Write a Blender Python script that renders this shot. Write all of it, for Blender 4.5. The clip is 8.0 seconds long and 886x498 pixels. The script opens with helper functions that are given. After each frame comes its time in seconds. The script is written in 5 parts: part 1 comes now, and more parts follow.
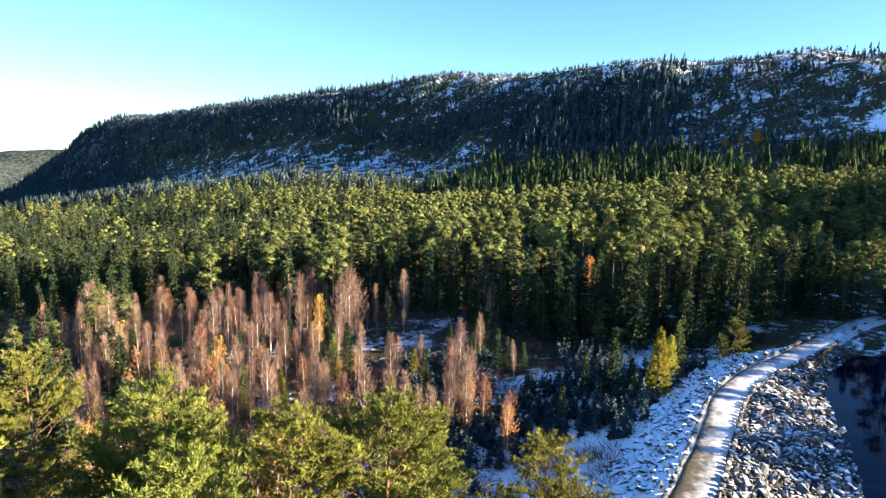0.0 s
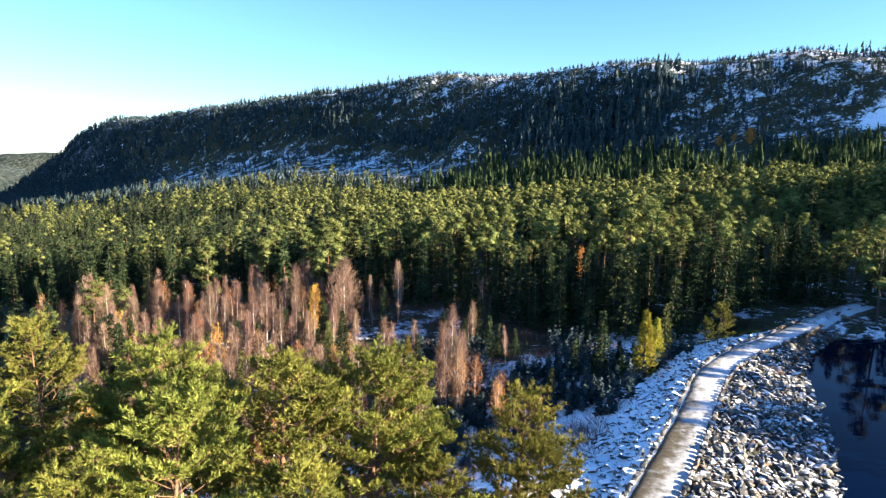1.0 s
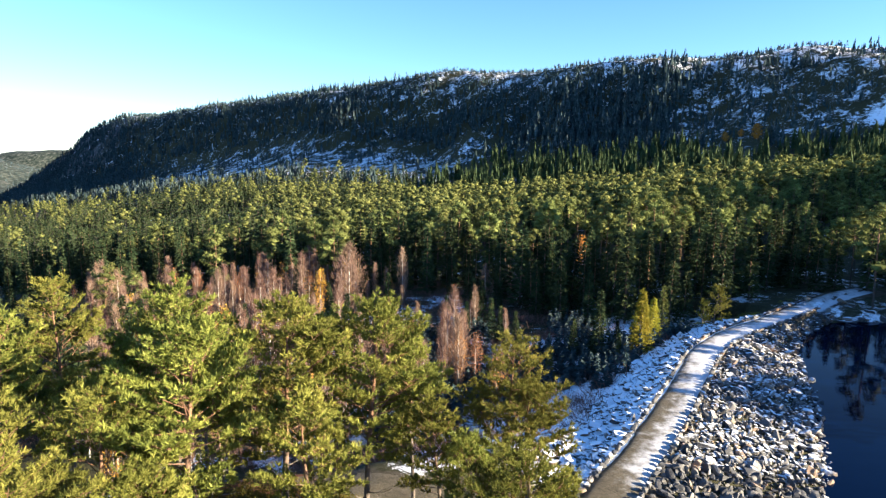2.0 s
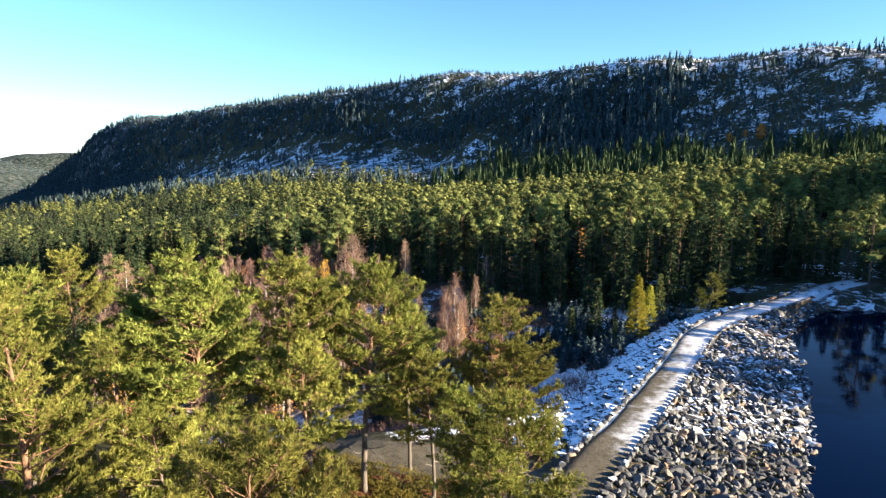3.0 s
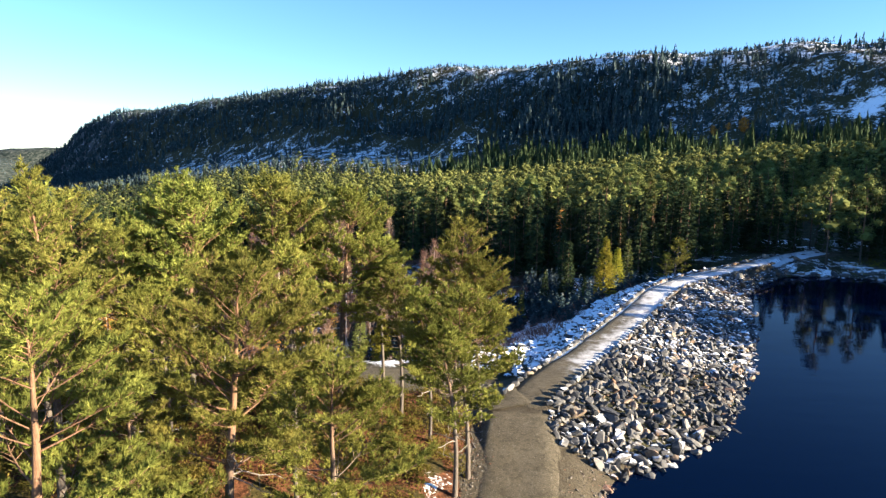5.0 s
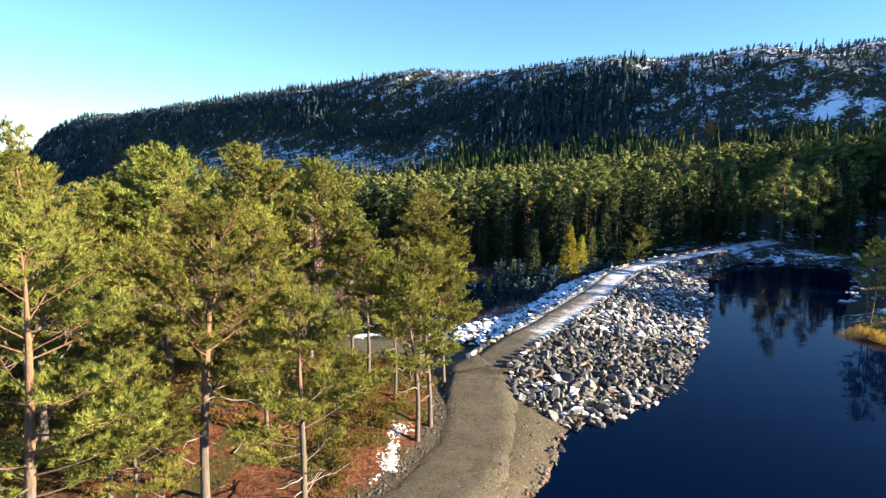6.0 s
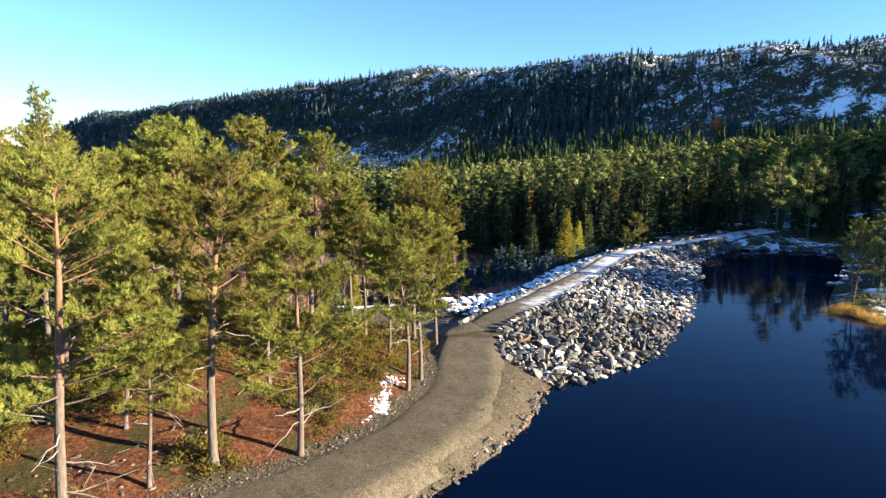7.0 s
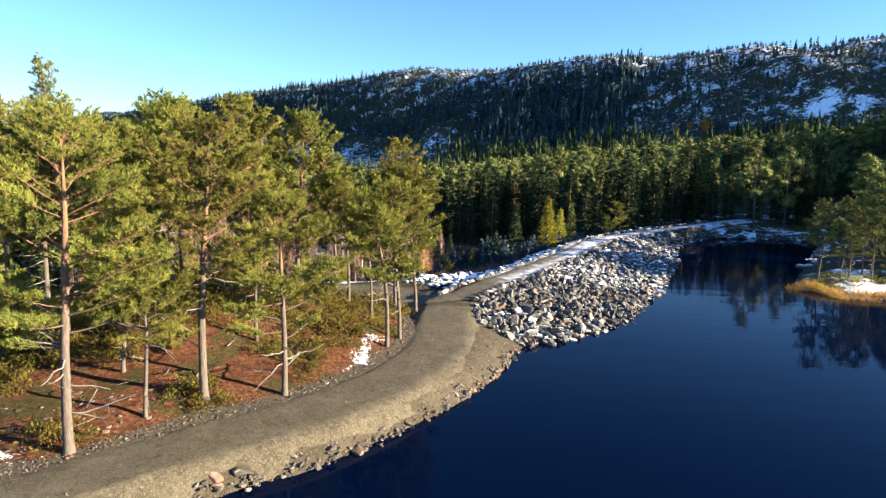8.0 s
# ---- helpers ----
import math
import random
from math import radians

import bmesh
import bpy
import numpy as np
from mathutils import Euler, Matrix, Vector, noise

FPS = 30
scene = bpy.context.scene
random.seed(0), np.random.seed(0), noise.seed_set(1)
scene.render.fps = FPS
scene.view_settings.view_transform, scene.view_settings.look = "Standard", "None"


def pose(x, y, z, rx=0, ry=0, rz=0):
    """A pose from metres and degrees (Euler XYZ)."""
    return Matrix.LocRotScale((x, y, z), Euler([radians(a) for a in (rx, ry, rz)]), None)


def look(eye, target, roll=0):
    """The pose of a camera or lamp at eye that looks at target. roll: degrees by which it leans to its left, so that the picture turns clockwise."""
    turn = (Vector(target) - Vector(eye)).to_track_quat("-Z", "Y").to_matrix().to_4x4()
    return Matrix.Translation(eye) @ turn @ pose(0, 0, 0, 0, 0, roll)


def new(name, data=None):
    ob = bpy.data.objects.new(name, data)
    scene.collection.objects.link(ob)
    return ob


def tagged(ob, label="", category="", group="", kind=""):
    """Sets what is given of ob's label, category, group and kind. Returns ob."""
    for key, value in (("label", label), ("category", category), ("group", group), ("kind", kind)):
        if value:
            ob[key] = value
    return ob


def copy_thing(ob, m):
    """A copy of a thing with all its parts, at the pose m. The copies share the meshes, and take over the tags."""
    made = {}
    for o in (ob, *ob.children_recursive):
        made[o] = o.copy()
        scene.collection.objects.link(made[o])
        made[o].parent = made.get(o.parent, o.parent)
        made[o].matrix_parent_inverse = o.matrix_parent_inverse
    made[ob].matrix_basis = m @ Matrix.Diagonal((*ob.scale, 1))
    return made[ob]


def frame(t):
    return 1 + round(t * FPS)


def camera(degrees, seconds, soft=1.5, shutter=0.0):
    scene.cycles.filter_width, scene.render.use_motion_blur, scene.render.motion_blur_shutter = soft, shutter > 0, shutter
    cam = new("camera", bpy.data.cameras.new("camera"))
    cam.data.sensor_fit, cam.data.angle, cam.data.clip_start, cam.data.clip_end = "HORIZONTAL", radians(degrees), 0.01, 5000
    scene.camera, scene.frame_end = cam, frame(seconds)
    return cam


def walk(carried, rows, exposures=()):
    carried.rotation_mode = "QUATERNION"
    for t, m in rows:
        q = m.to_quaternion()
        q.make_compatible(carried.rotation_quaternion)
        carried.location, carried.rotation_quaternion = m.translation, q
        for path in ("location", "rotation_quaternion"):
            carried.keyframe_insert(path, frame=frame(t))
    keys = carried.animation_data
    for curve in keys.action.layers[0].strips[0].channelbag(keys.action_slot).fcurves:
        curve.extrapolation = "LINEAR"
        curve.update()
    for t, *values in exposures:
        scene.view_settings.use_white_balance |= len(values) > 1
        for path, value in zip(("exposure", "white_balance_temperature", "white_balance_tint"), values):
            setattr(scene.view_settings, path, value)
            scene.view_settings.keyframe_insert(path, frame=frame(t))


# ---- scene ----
cam = camera(70.0, 8.0, soft=1.35)
PATH = [
    (0, (-0.166, 2.191, 24.398), (-0.112, 4.166, 24.087), 1.1),
    (0.5, (0.062, 1.134, 23.663), (0.12, 3.11, 23.358), 1.0),
    (1, (0.377, 0.206, 22.922), (0.441, 2.181, 22.617), 0.9),
    (1.5, (0.675, -0.83, 22.167), (0.736, 1.144, 21.85), 0.9),
    (2.8, (1.381, -3.647, 20.118), (1.396, -1.67, 19.818), 1.0),
    (3, (1.514, -3.972, 19.883), (1.539, -1.996, 19.58), 0.9),
    (3.5, (1.776, -5.075, 19.006), (1.782, -3.099, 18.696), 1.1),
    (4, (2.055, -6.157, 18.216), (2.046, -4.181, 17.903), 1.3),
    (4.5, (2.438, -7.406, 17.413), (2.435, -5.431, 17.101), 1.2),
    (5, (2.78, -8.578, 16.642), (2.838, -6.603, 16.329), 1.1),
    (5.2, (2.855, -9.061, 16.475), (2.948, -7.088, 16.161), 1.1),
    (6.3, (3.63, -11.844, 14.363), (3.767, -9.87, 14.071), 1.0),
    (6.5, (3.777, -12.374, 14.165), (3.9, -10.401, 13.863), 1.2),
    (7, (4.181, -13.705, 13.44), (4.294, -11.731, 13.139), 1.1),
    (7.5, (4.631, -15.103, 12.564), (4.757, -13.129, 12.27), 1.0),
    (8, (4.998, -16.447, 11.803), (5.133, -14.473, 11.509), 1.1),
]
EXPOSURES = [(0.0, 2.64, 4800, 11.0), (1.5, 2.58, 4800, 11.0), (3.5, 2.46, 4800, 11.0), (8.0, 2.40, 4800, 11.0)]
walk(cam, [(t, look(eye, target, roll)) for t, eye, target, roll in PATH], EXPOSURES)

# ---------------------------------------------------------------- light
SUN_AZ, SUN_EL = radians(-16.0), radians(14.0)   # azimuth from +x towards +y
SUN_DIR = Vector((math.cos(SUN_AZ) * math.cos(SUN_EL), math.sin(SUN_AZ) * math.cos(SUN_EL), math.sin(SUN_EL)))
sun = new("sun", bpy.data.lights.new("sun", "SUN"))
sun.data.energy, sun.data.angle, sun.data.color = 5.8, radians(0.6), (1.0, 0.69, 0.34)
sun.matrix_world = look(SUN_DIR * 400, (0, 0, 0))

world = bpy.data.worlds.new("sky")
scene.world = world
world.use_nodes = True
wn = world.node_tree.nodes
sky = wn.new("ShaderNodeTexSky")
sky.sky_type, sky.sun_disc = "NISHITA", False
sky.sun_elevation, sky.sun_rotation = SUN_EL, math.pi / 2 - SUN_AZ
sky.air_density, sky.dust_density, sky.ozone_density, sky.altitude = 0.9, 0.0, 2.0, 100
world.node_tree.links.new(sky.outputs["Color"], wn["Background"].inputs["Color"])
wn["Background"].inputs["Strength"].default_value = 0.044

# ---------------------------------------------------------------- materials
def shader(name, rough=0.8, spec=0.3):
    m = bpy.data.materials.new(name)
    m.use_nodes = True
    n = m.node_tree.nodes
    b = n["Principled BSDF"]
    b.inputs["Roughness"].default_value = rough
    b.inputs["Specular IOR Level"].default_value = spec
    return m, n, m.node_tree.links.new, b


def noise_node(n, link, scale, detail=4.0, rough=0.6, vector=None, stretch=None):
    t = n.new("ShaderNodeTexNoise")
    t.inputs["Scale"].default_value, t.inputs["Detail"].default_value, t.inputs["Roughness"].default_value = scale, detail, rough
    if vector is not None:
        if stretch:
            mp = n.new("ShaderNodeMapping")
            mp.inputs["Scale"].default_value = stretch
            link(vector, mp.inputs["Vector"])
            vector = mp.outputs["Vector"]
        link(vector, t.inputs["Vector"])
    return t.outputs["Fac"]


def ramp(n, link, fac, stops):
    r = n.new("ShaderNodeValToRGB")
    e = r.color_ramp.elements
    while len(e) < len(stops):
        e.new(0.5)
    for k, (p, c) in enumerate(stops):
        e[k].position, e[k].color = p, (*c, 1)
    link(fac, r.inputs["Fac"])
    return r.outputs["Color"]


def mixed(n, link, fac, a, b, kind="MIX"):
    m = n.new("ShaderNodeMix")
    m.data_type, m.blend_type = "RGBA", kind
    for s, v in ((0, fac), (6, a), (7, b)):
        if isinstance(v, (int, float)):
            m.inputs[s].default_value = v
        elif isinstance(v, tuple):
            m.inputs[s].default_value = (*v, 1)
        else:
            link(v, m.inputs[s])
    return m.outputs[2]


def math_node(n, link, op, a, b=0.0, clamp=False):
    m = n.new("ShaderNodeMath")
    m.operation, m.use_clamp = op, clamp
    for s, v in ((0, a), (1, b)):
        if isinstance(v, (int, float)):
            m.inputs[s].default_value = v
        else:
            link(v, m.inputs[s])
    return m.outputs[0]


def bumped(n, link, b, height, strength, distance):
    u = n.new("ShaderNodeBump")
    u.inputs["Strength"].default_value, u.inputs["Distance"].default_value = strength, distance
    link(height, u.inputs["Height"])
    link(u.outputs["Normal"], b.inputs["Normal"])


def threshold(n, link, value, low, high):
    m = n.new("ShaderNodeMapRange")
    m.interpolation_type = "SMOOTHSTEP"
    m.inputs["From Min"].default_value, m.inputs["From Max"].default_value = low, high
    link(value, m.inputs["Value"])
    return m.outputs["Result"]


def foliage(name, dark, mid, light, through_light=0.35, patch=0.5):
    """Leaves or needles: each leaf its own tone, each tree a tint of its own, some light coming through."""
    m, n, link, b = shader(name, 0.85, 0.05)
    geo, info, co = n.new("ShaderNodeNewGeometry"), n.new("ShaderNodeObjectInfo"), n.new("ShaderNodeTexCoord")
    big = noise_node(n, link, patch, 2.0, 0.5, geo.outputs["Position"])
    f = math_node(n, link, "MULTIPLY_ADD", geo.outputs["Random Per Island"], 0.18)
    n[f.node.name].inputs[2].default_value = 0.0
    f = math_node(n, link, "ADD", f, math_node(n, link, "MULTIPLY", big, 0.82))
    c = ramp(n, link, f, [(0.15, dark), (0.5, mid), (0.85, light)])
    hue = n.new("ShaderNodeHueSaturation")
    link(c, hue.inputs["Color"])
    link(math_node(n, link, "MULTIPLY_ADD", info.outputs["Random"], 0.03), hue.inputs["Hue"])
    hue.inputs["Hue"].links[0].from_node.inputs[2].default_value = 0.485
    link(math_node(n, link, "MULTIPLY_ADD", info.outputs["Random"], 0.4), hue.inputs["Value"])
    hue.inputs["Value"].links[0].from_node.inputs[2].default_value = 0.8
    link(hue.outputs["Color"], b.inputs["Base Color"])
    tr = n.new("ShaderNodeBsdfTranslucent")
    link(hue.outputs["Color"], tr.inputs["Color"])
    mx = n.new("ShaderNodeMixShader")
    mx.inputs[0].default_value = through_light
    link(b.outputs[0], mx.inputs[1])
    link(tr.outputs[0], mx.inputs[2])
    link(mx.outputs[0], n["Material Output"].inputs["Surface"])
    return m


def snow_amount(n, link, low, high, edge_scale=3.0):
    """Snow lying on what faces up, broken by drift noise."""
    geo = n.new("ShaderNodeNewGeometry")
    sep = n.new("ShaderNodeSeparateXYZ")
    link(geo.outputs["Normal"], sep.inputs[0])
    drift = noise_node(n, link, edge_scale, 4.0, 0.65, geo.outputs["Position"])
    v = math_node(n, link, "ADD", sep.outputs["Z"], math_node(n, link, "MULTIPLY", drift, 0.9))
    return threshold(n, link, v, low, high), geo


STONE_TONES = [(0.0, (0.028, 0.030, 0.034)), (0.35, (0.066, 0.068, 0.074)), (0.6, (0.105, 0.104, 0.104)), (0.76, (0.165, 0.158, 0.148)), (0.86, (0.29, 0.272, 0.245)), (0.93, (0.21, 0.125, 0.068)), (1.0, (0.25, 0.215, 0.165))]
SHORE_TONES = [(0.0, (0.045, 0.040, 0.034)), (0.35, (0.095, 0.084, 0.069)), (0.6, (0.155, 0.136, 0.108)), (0.78, (0.23, 0.105, 0.055)), (0.9, (0.20, 0.18, 0.15)), (1.0, (0.27, 0.25, 0.22))]


def stone_material(name, snow, shore=False):
    m, n, link, b = shader(name, 0.72, 0.4)
    info, co = n.new("ShaderNodeObjectInfo"), n.new("ShaderNodeTexCoord")
    amount, geo = snow_amount(n, link, 1.55 - snow, 1.8 - snow, 1.3)
    rnd = math_node(n, link, "FRACT", math_node(n, link, "ADD", info.outputs["Random"], geo.outputs["Random Per Island"]))
    tone = ramp(n, link, rnd, STONE_TONES if not shore else SHORE_TONES)
    grain = noise_node(n, link, 9.0, 6.0, 0.7, geo.outputs["Position"])
    vein = noise_node(n, link, 2.2, 5.0, 0.6, geo.outputs["Position"], (1, 1, 3.5))
    c = mixed(n, link, 0.7, tone, ramp(n, link, grain, [(0.3, (0.45, 0.45, 0.45)), (0.7, (1.0, 1.0, 1.0))]), "MULTIPLY")
    c = mixed(n, link, math_node(n, link, "MULTIPLY", threshold(n, link, vein, 0.55, 0.75), 0.5), c, (0.42, 0.38, 0.31))
    c = mixed(n, link, amount, c, (0.86, 0.88, 0.92))
    link(c, b.inputs["Base Color"])
    bumped(n, link, b, grain, 0.5, 0.04)
    return m


def ground_material():
    """Forest floor, heath, rock and snow, told apart by the plan's own masks with ragged edges."""
    m, n, link, b = shader("ground", 0.95, 0.1)
    geo = n.new("ShaderNodeNewGeometry")
    pos = geo.outputs["Position"]
    fine, mid, big = noise_node(n, link, 6.0, 6.0, 0.7, pos), noise_node(n, link, 0.9, 5.0, 0.65, pos), noise_node(n, link, 0.05, 6.0, 0.65, pos)

    def mask(name):
        a = n.new("ShaderNodeAttribute")
        a.attribute_name = name
        return a.outputs["Fac"]

    floor_c = ramp(n, link, mid, [(0.25, (0.02, 0.022, 0.012)), (0.5, (0.045, 0.044, 0.022)), (0.75, (0.09, 0.08, 0.036))])
    litter = ramp(n, link, fine, [(0.28, (0.028, 0.014, 0.007)), (0.45, (0.10, 0.045, 0.021)), (0.6, (0.20, 0.088, 0.04)), (0.78, (0.34, 0.18, 0.10))])
    needles = noise_node(n, link, 26.0, 4.0, 0.8, pos)
    litter = mixed(n, link, 0.7, litter, ramp(n, link, needles, [(0.35, (0.4, 0.38, 0.36)), (0.6, (1.0, 1.0, 1.0))]), "MULTIPLY")
    litter = mixed(n, link, 0.6, litter, ramp(n, link, noise_node(n, link, 1.7, 4.0, 0.6, pos), [(0.35, (0.35, 0.33, 0.3)), (0.55, (1.0, 1.0, 1.0))]), "MULTIPLY")
    moss = ramp(n, link, fine, [(0.25, (0.018, 0.017, 0.007)), (0.55, (0.06, 0.05, 0.016)), (0.8, (0.15, 0.105, 0.04))])
    litter = mixed(n, link, threshold(n, link, noise_node(n, link, 0.42, 4.0, 0.6, pos), 0.51, 0.58), litter, moss)
    rock = ramp(n, link, noise_node(n, link, 0.35, 7.0, 0.7, pos, (1, 1, 2.2)), [(0.3, (0.03, 0.031, 0.034)), (0.55, (0.10, 0.098, 0.096)), (0.75, (0.22, 0.205, 0.19))])
    gravel = ramp(n, link, noise_node(n, link, 9.0, 8.0, 0.85, pos), [(0.3, (0.03, 0.026, 0.018)), (0.48, (0.078, 0.067, 0.046)), (0.6, (0.115, 0.10, 0.07)), (0.75, (0.205, 0.18, 0.13))])
    gravel = mixed(n, link, 0.5, gravel, ramp(n, link, mid, [(0.35, (0.5, 0.46, 0.4)), (0.6, (1.0, 1.0, 1.0))]), "MULTIPLY")
    c = mixed(n, link, threshold(n, link, math_node(n, link, "ADD", mask("litter"), math_node(n, link, "MULTIPLY", mid, 0.5)), 0.6, 0.85), floor_c, litter)
    c = mixed(n, link, threshold(n, link, math_node(n, link, "ADD", mask("rock"), math_node(n, link, "MULTIPLY", big, 0.6)), 0.75, 0.95), c, rock)
    c = mixed(n, link, threshold(n, link, math_node(n, link, "ADD", mask("gravel"), math_node(n, link, "MULTIPLY", mid, 0.5)), 0.65, 0.85), c, gravel)
    c = mixed(n, link, mask("far"), c, ramp(n, link, big, [(0.35, (0.008, 0.015, 0.014)), (0.5, (0.04, 0.052, 0.042)), (0.68, (0.13, 0.13, 0.115))]))
    drift = math_node(n, link, "ADD", math_node(n, link, "MULTIPLY", noise_node(n, link, 0.45, 7.0, 0.72, pos), 1.3), math_node(n, link, "MULTIPLY", fine, 0.9))
    far = math_node(n, link, "MULTIPLY", noise_node(n, link, 0.07, 6.0, 0.68, pos, (1, 1, 0.9)), 1.5)
    speck = math_node(n, link, "MULTIPLY", noise_node(n, link, 0.22, 6.0, 0.75, pos), 0.9)
    far = math_node(n, link, "ADD", far, speck)
    sv = math_node(n, link, "ADD", math_node(n, link, "ADD", mask("snow"), drift), far)
    c = mixed(n, link, threshold(n, link, sv, 2.76, 2.86), c, (0.86, 0.88, 0.92))
    link(c, b.inputs["Base Color"])
    bumped(n, link, b, math_node(n, link, "ADD", fine, mid), 0.7, 0.12)
    return m


def road_material(name, snow):
    m, n, link, b = shader(name, 0.9, 0.2)
    geo = n.new("ShaderNodeNewGeometry")
    pos = geo.outputs["Position"]
    grit = noise_node(n, link, 9.0, 9.0, 0.85, pos)
    worn = noise_node(n, link, 0.7, 5.0, 0.65, pos)
    c = ramp(n, link, grit, [(0.32, (0.04, 0.034, 0.022)), (0.48, (0.104, 0.09, 0.06)), (0.6, (0.15, 0.13, 0.088)), (0.75, (0.25, 0.218, 0.155))])
    c = mixed(n, link, 0.55, c, ramp(n, link, worn, [(0.35, (0.5, 0.48, 0.42)), (0.62, (1.0, 1.0, 1.0))]), "MULTIPLY")
    clods = noise_node(n, link, 3.2, 6.0, 0.75, pos)
    c = mixed(n, link, 0.75, c, ramp(n, link, clods, [(0.36, (0.45, 0.43, 0.38)), (0.5, (0.9, 0.9, 0.88)), (0.66, (1.0, 1.0, 1.0))]), "MULTIPLY")
    c = mixed(n, link, math_node(n, link, "MULTIPLY", threshold(n, link, noise_node(n, link, 21.0, 3.0, 0.6, pos), 0.6, 0.68), 0.6), c, (0.36, 0.33, 0.27))
    if snow:
        a = n.new("ShaderNodeAttribute")
        a.attribute_name = "snow"
        v = math_node(n, link, "ADD", a.outputs["Fac"], math_node(n, link, "MULTIPLY", noise_node(n, link, 0.9, 6.0, 0.7, pos), 0.9))
        ice = math_node(n, link, "MULTIPLY", threshold(n, link, v, 0.85, 1.25), 0.7)
        c = mixed(n, link, ice, c, (0.80, 0.82, 0.86))
    link(c, b.inputs["Base Color"])
    bumped(n, link, b, grit, 0.8, 0.05)
    return m


def bark_material(name, low, high, rise):
    """Bark: ridged grey-brown at the foot, turning to its upper colour with height."""
    m, n, link, b = shader(name, 0.9, 0.15)
    co, info = n.new("ShaderNodeTexCoord"), n.new("ShaderNodeObjectInfo")
    sep = n.new("ShaderNodeSeparateXYZ")
    link(co.outputs["Object"], sep.inputs[0])
    ridges = noise_node(n, link, 5.0, 5.0, 0.7, co.outputs["Object"], (3, 3, 0.6))
    up = math_node(n, link, "ADD", math_node(n, link, "DIVIDE", sep.outputs["Z"], rise), math_node(n, link, "MULTIPLY", ridges, 0.3))
    c = mixed(n, link, threshold(n, link, up, 0.55, 1.0), low, high)
    c = mixed(n, link, 0.75, c, ramp(n, link, ridges, [(0.3, (0.35, 0.33, 0.32)), (0.65, (1.0, 1.0, 1.0))]), "MULTIPLY")
    link(c, b.inputs["Base Color"])
    bumped(n, link, b, ridges, 0.8, 0.06)
    return m


def birch_material():
    m, n, link, b = shader("birch bark", 0.7, 0.2)
    co = n.new("ShaderNodeTexCoord")
    bands = noise_node(n, link, 3.0, 5.0, 0.7, co.outputs["Object"], (1, 1, 6))
    link(ramp(n, link, bands, [(0.36, (0.05, 0.045, 0.04)), (0.46, (0.5, 0.47, 0.42)), (0.8, (0.72, 0.69, 0.64))]), b.inputs["Base Color"])
    return m


def water_material():
    m, n, link, b = shader("lake water", 0.03, 0.07)
    b.inputs["IOR"].default_value = 1.33
    geo = n.new("ShaderNodeNewGeometry")
    pos = geo.outputs["Position"]
    b.inputs["Base Color"].default_value = (0.0006, 0.003, 0.0165, 1)
    b.inputs["Specular Tint"].default_value = (0.05, 0.36, 1.0, 1)
    fine = noise_node(n, link, 1.6, 3.0, 0.5, pos, (0.5, 1.8, 1))
    swell = noise_node(n, link, 0.35, 2.0, 0.5, pos, (0.5, 1.6, 1))
    bumped(n, link, b, math_node(n, link, "ADD", math_node(n, link, "MULTIPLY", fine, 0.25), swell), 0.05, 0.25)
    return m


M_GROUND, M_WATER = ground_material(), water_material()
M_ROAD, M_PATH = road_material("gravel", False), road_material("icy gravel", True)
M_STONE, M_STONE_SNOW = stone_material("quarry stone", 0.0), stone_material("snow-covered quarry stone", 0.62)
M_STONE_SHORE = stone_material("weathered shore stone", 0.0, True)
M_STONE_DUST = stone_material("snow-dusted quarry stone", 0.3)
M_PINE = foliage("pine needles", (0.013, 0.019, 0.005), (0.166, 0.175, 0.03), (0.37, 0.352, 0.064), 0.16)
M_PINE_FAR = foliage("distant pine needles", (0.018, 0.027, 0.011), (0.115, 0.132, 0.036), (0.25, 0.255, 0.07), 0.1, 0.35)
M_SPRUCE = foliage("spruce needles", (0.009, 0.017, 0.01), (0.034, 0.05, 0.022), (0.10, 0.115, 0.038), 0.12)
# brighter, yellower copy of the spruce needles: low sun painted into the colour
M_SPRUCE_SUNLIT = foliage("sunlit spruce needles", (0.08, 0.085, 0.012), (0.27, 0.25, 0.025), (0.48, 0.40, 0.04), 0.35)
# frost, plus the blue haze and skylight of the ridge put into the colour
M_SPRUCE_FROST_HAZE = foliage("frosted spruce needles tinted with haze", (0.014, 0.024, 0.027), (0.05, 0.074, 0.08), (0.20, 0.235, 0.25), 0.1)
M_TWIG = foliage("bare birch twigs", (0.07, 0.046, 0.036), (0.20, 0.132, 0.10), (0.36, 0.245, 0.18), 0.2)
M_TWIG_FROST = foliage("hoarfrosted twigs", (0.09, 0.09, 0.10), (0.22, 0.22, 0.235), (0.42, 0.43, 0.46), 0.1)
M_RUST = foliage("rust birch leaves", (0.20, 0.08, 0.03), (0.38, 0.17, 0.055), (0.55, 0.30, 0.10), 0.4)
M_GOLD = foliage("golden birch leaves", (0.33, 0.16, 0.02), (0.60, 0.33, 0.04), (0.75, 0.47, 0.08), 0.4)
M_HEATH = foliage("heather and bilberry", (0.03, 0.03, 0.007), (0.14, 0.132, 0.02), (0.29, 0.235, 0.04), 0.3, 0.8)
M_SEDGE = foliage("dry sedge", (0.25, 0.14, 0.03), (0.45, 0.27, 0.06), (0.62, 0.42, 0.12), 0.3)
M_BARK = bark_material("pine bark", (0.15, 0.127, 0.105), (0.26, 0.155, 0.09), 9.0)
M_BARK_FAR = bark_material("forest bark", (0.10, 0.085, 0.072), (0.22, 0.14, 0.085), 8.0)
M_DEAD = bark_material("dead wood", (0.27, 0.245, 0.215), (0.30, 0.27, 0.24), 4.0)
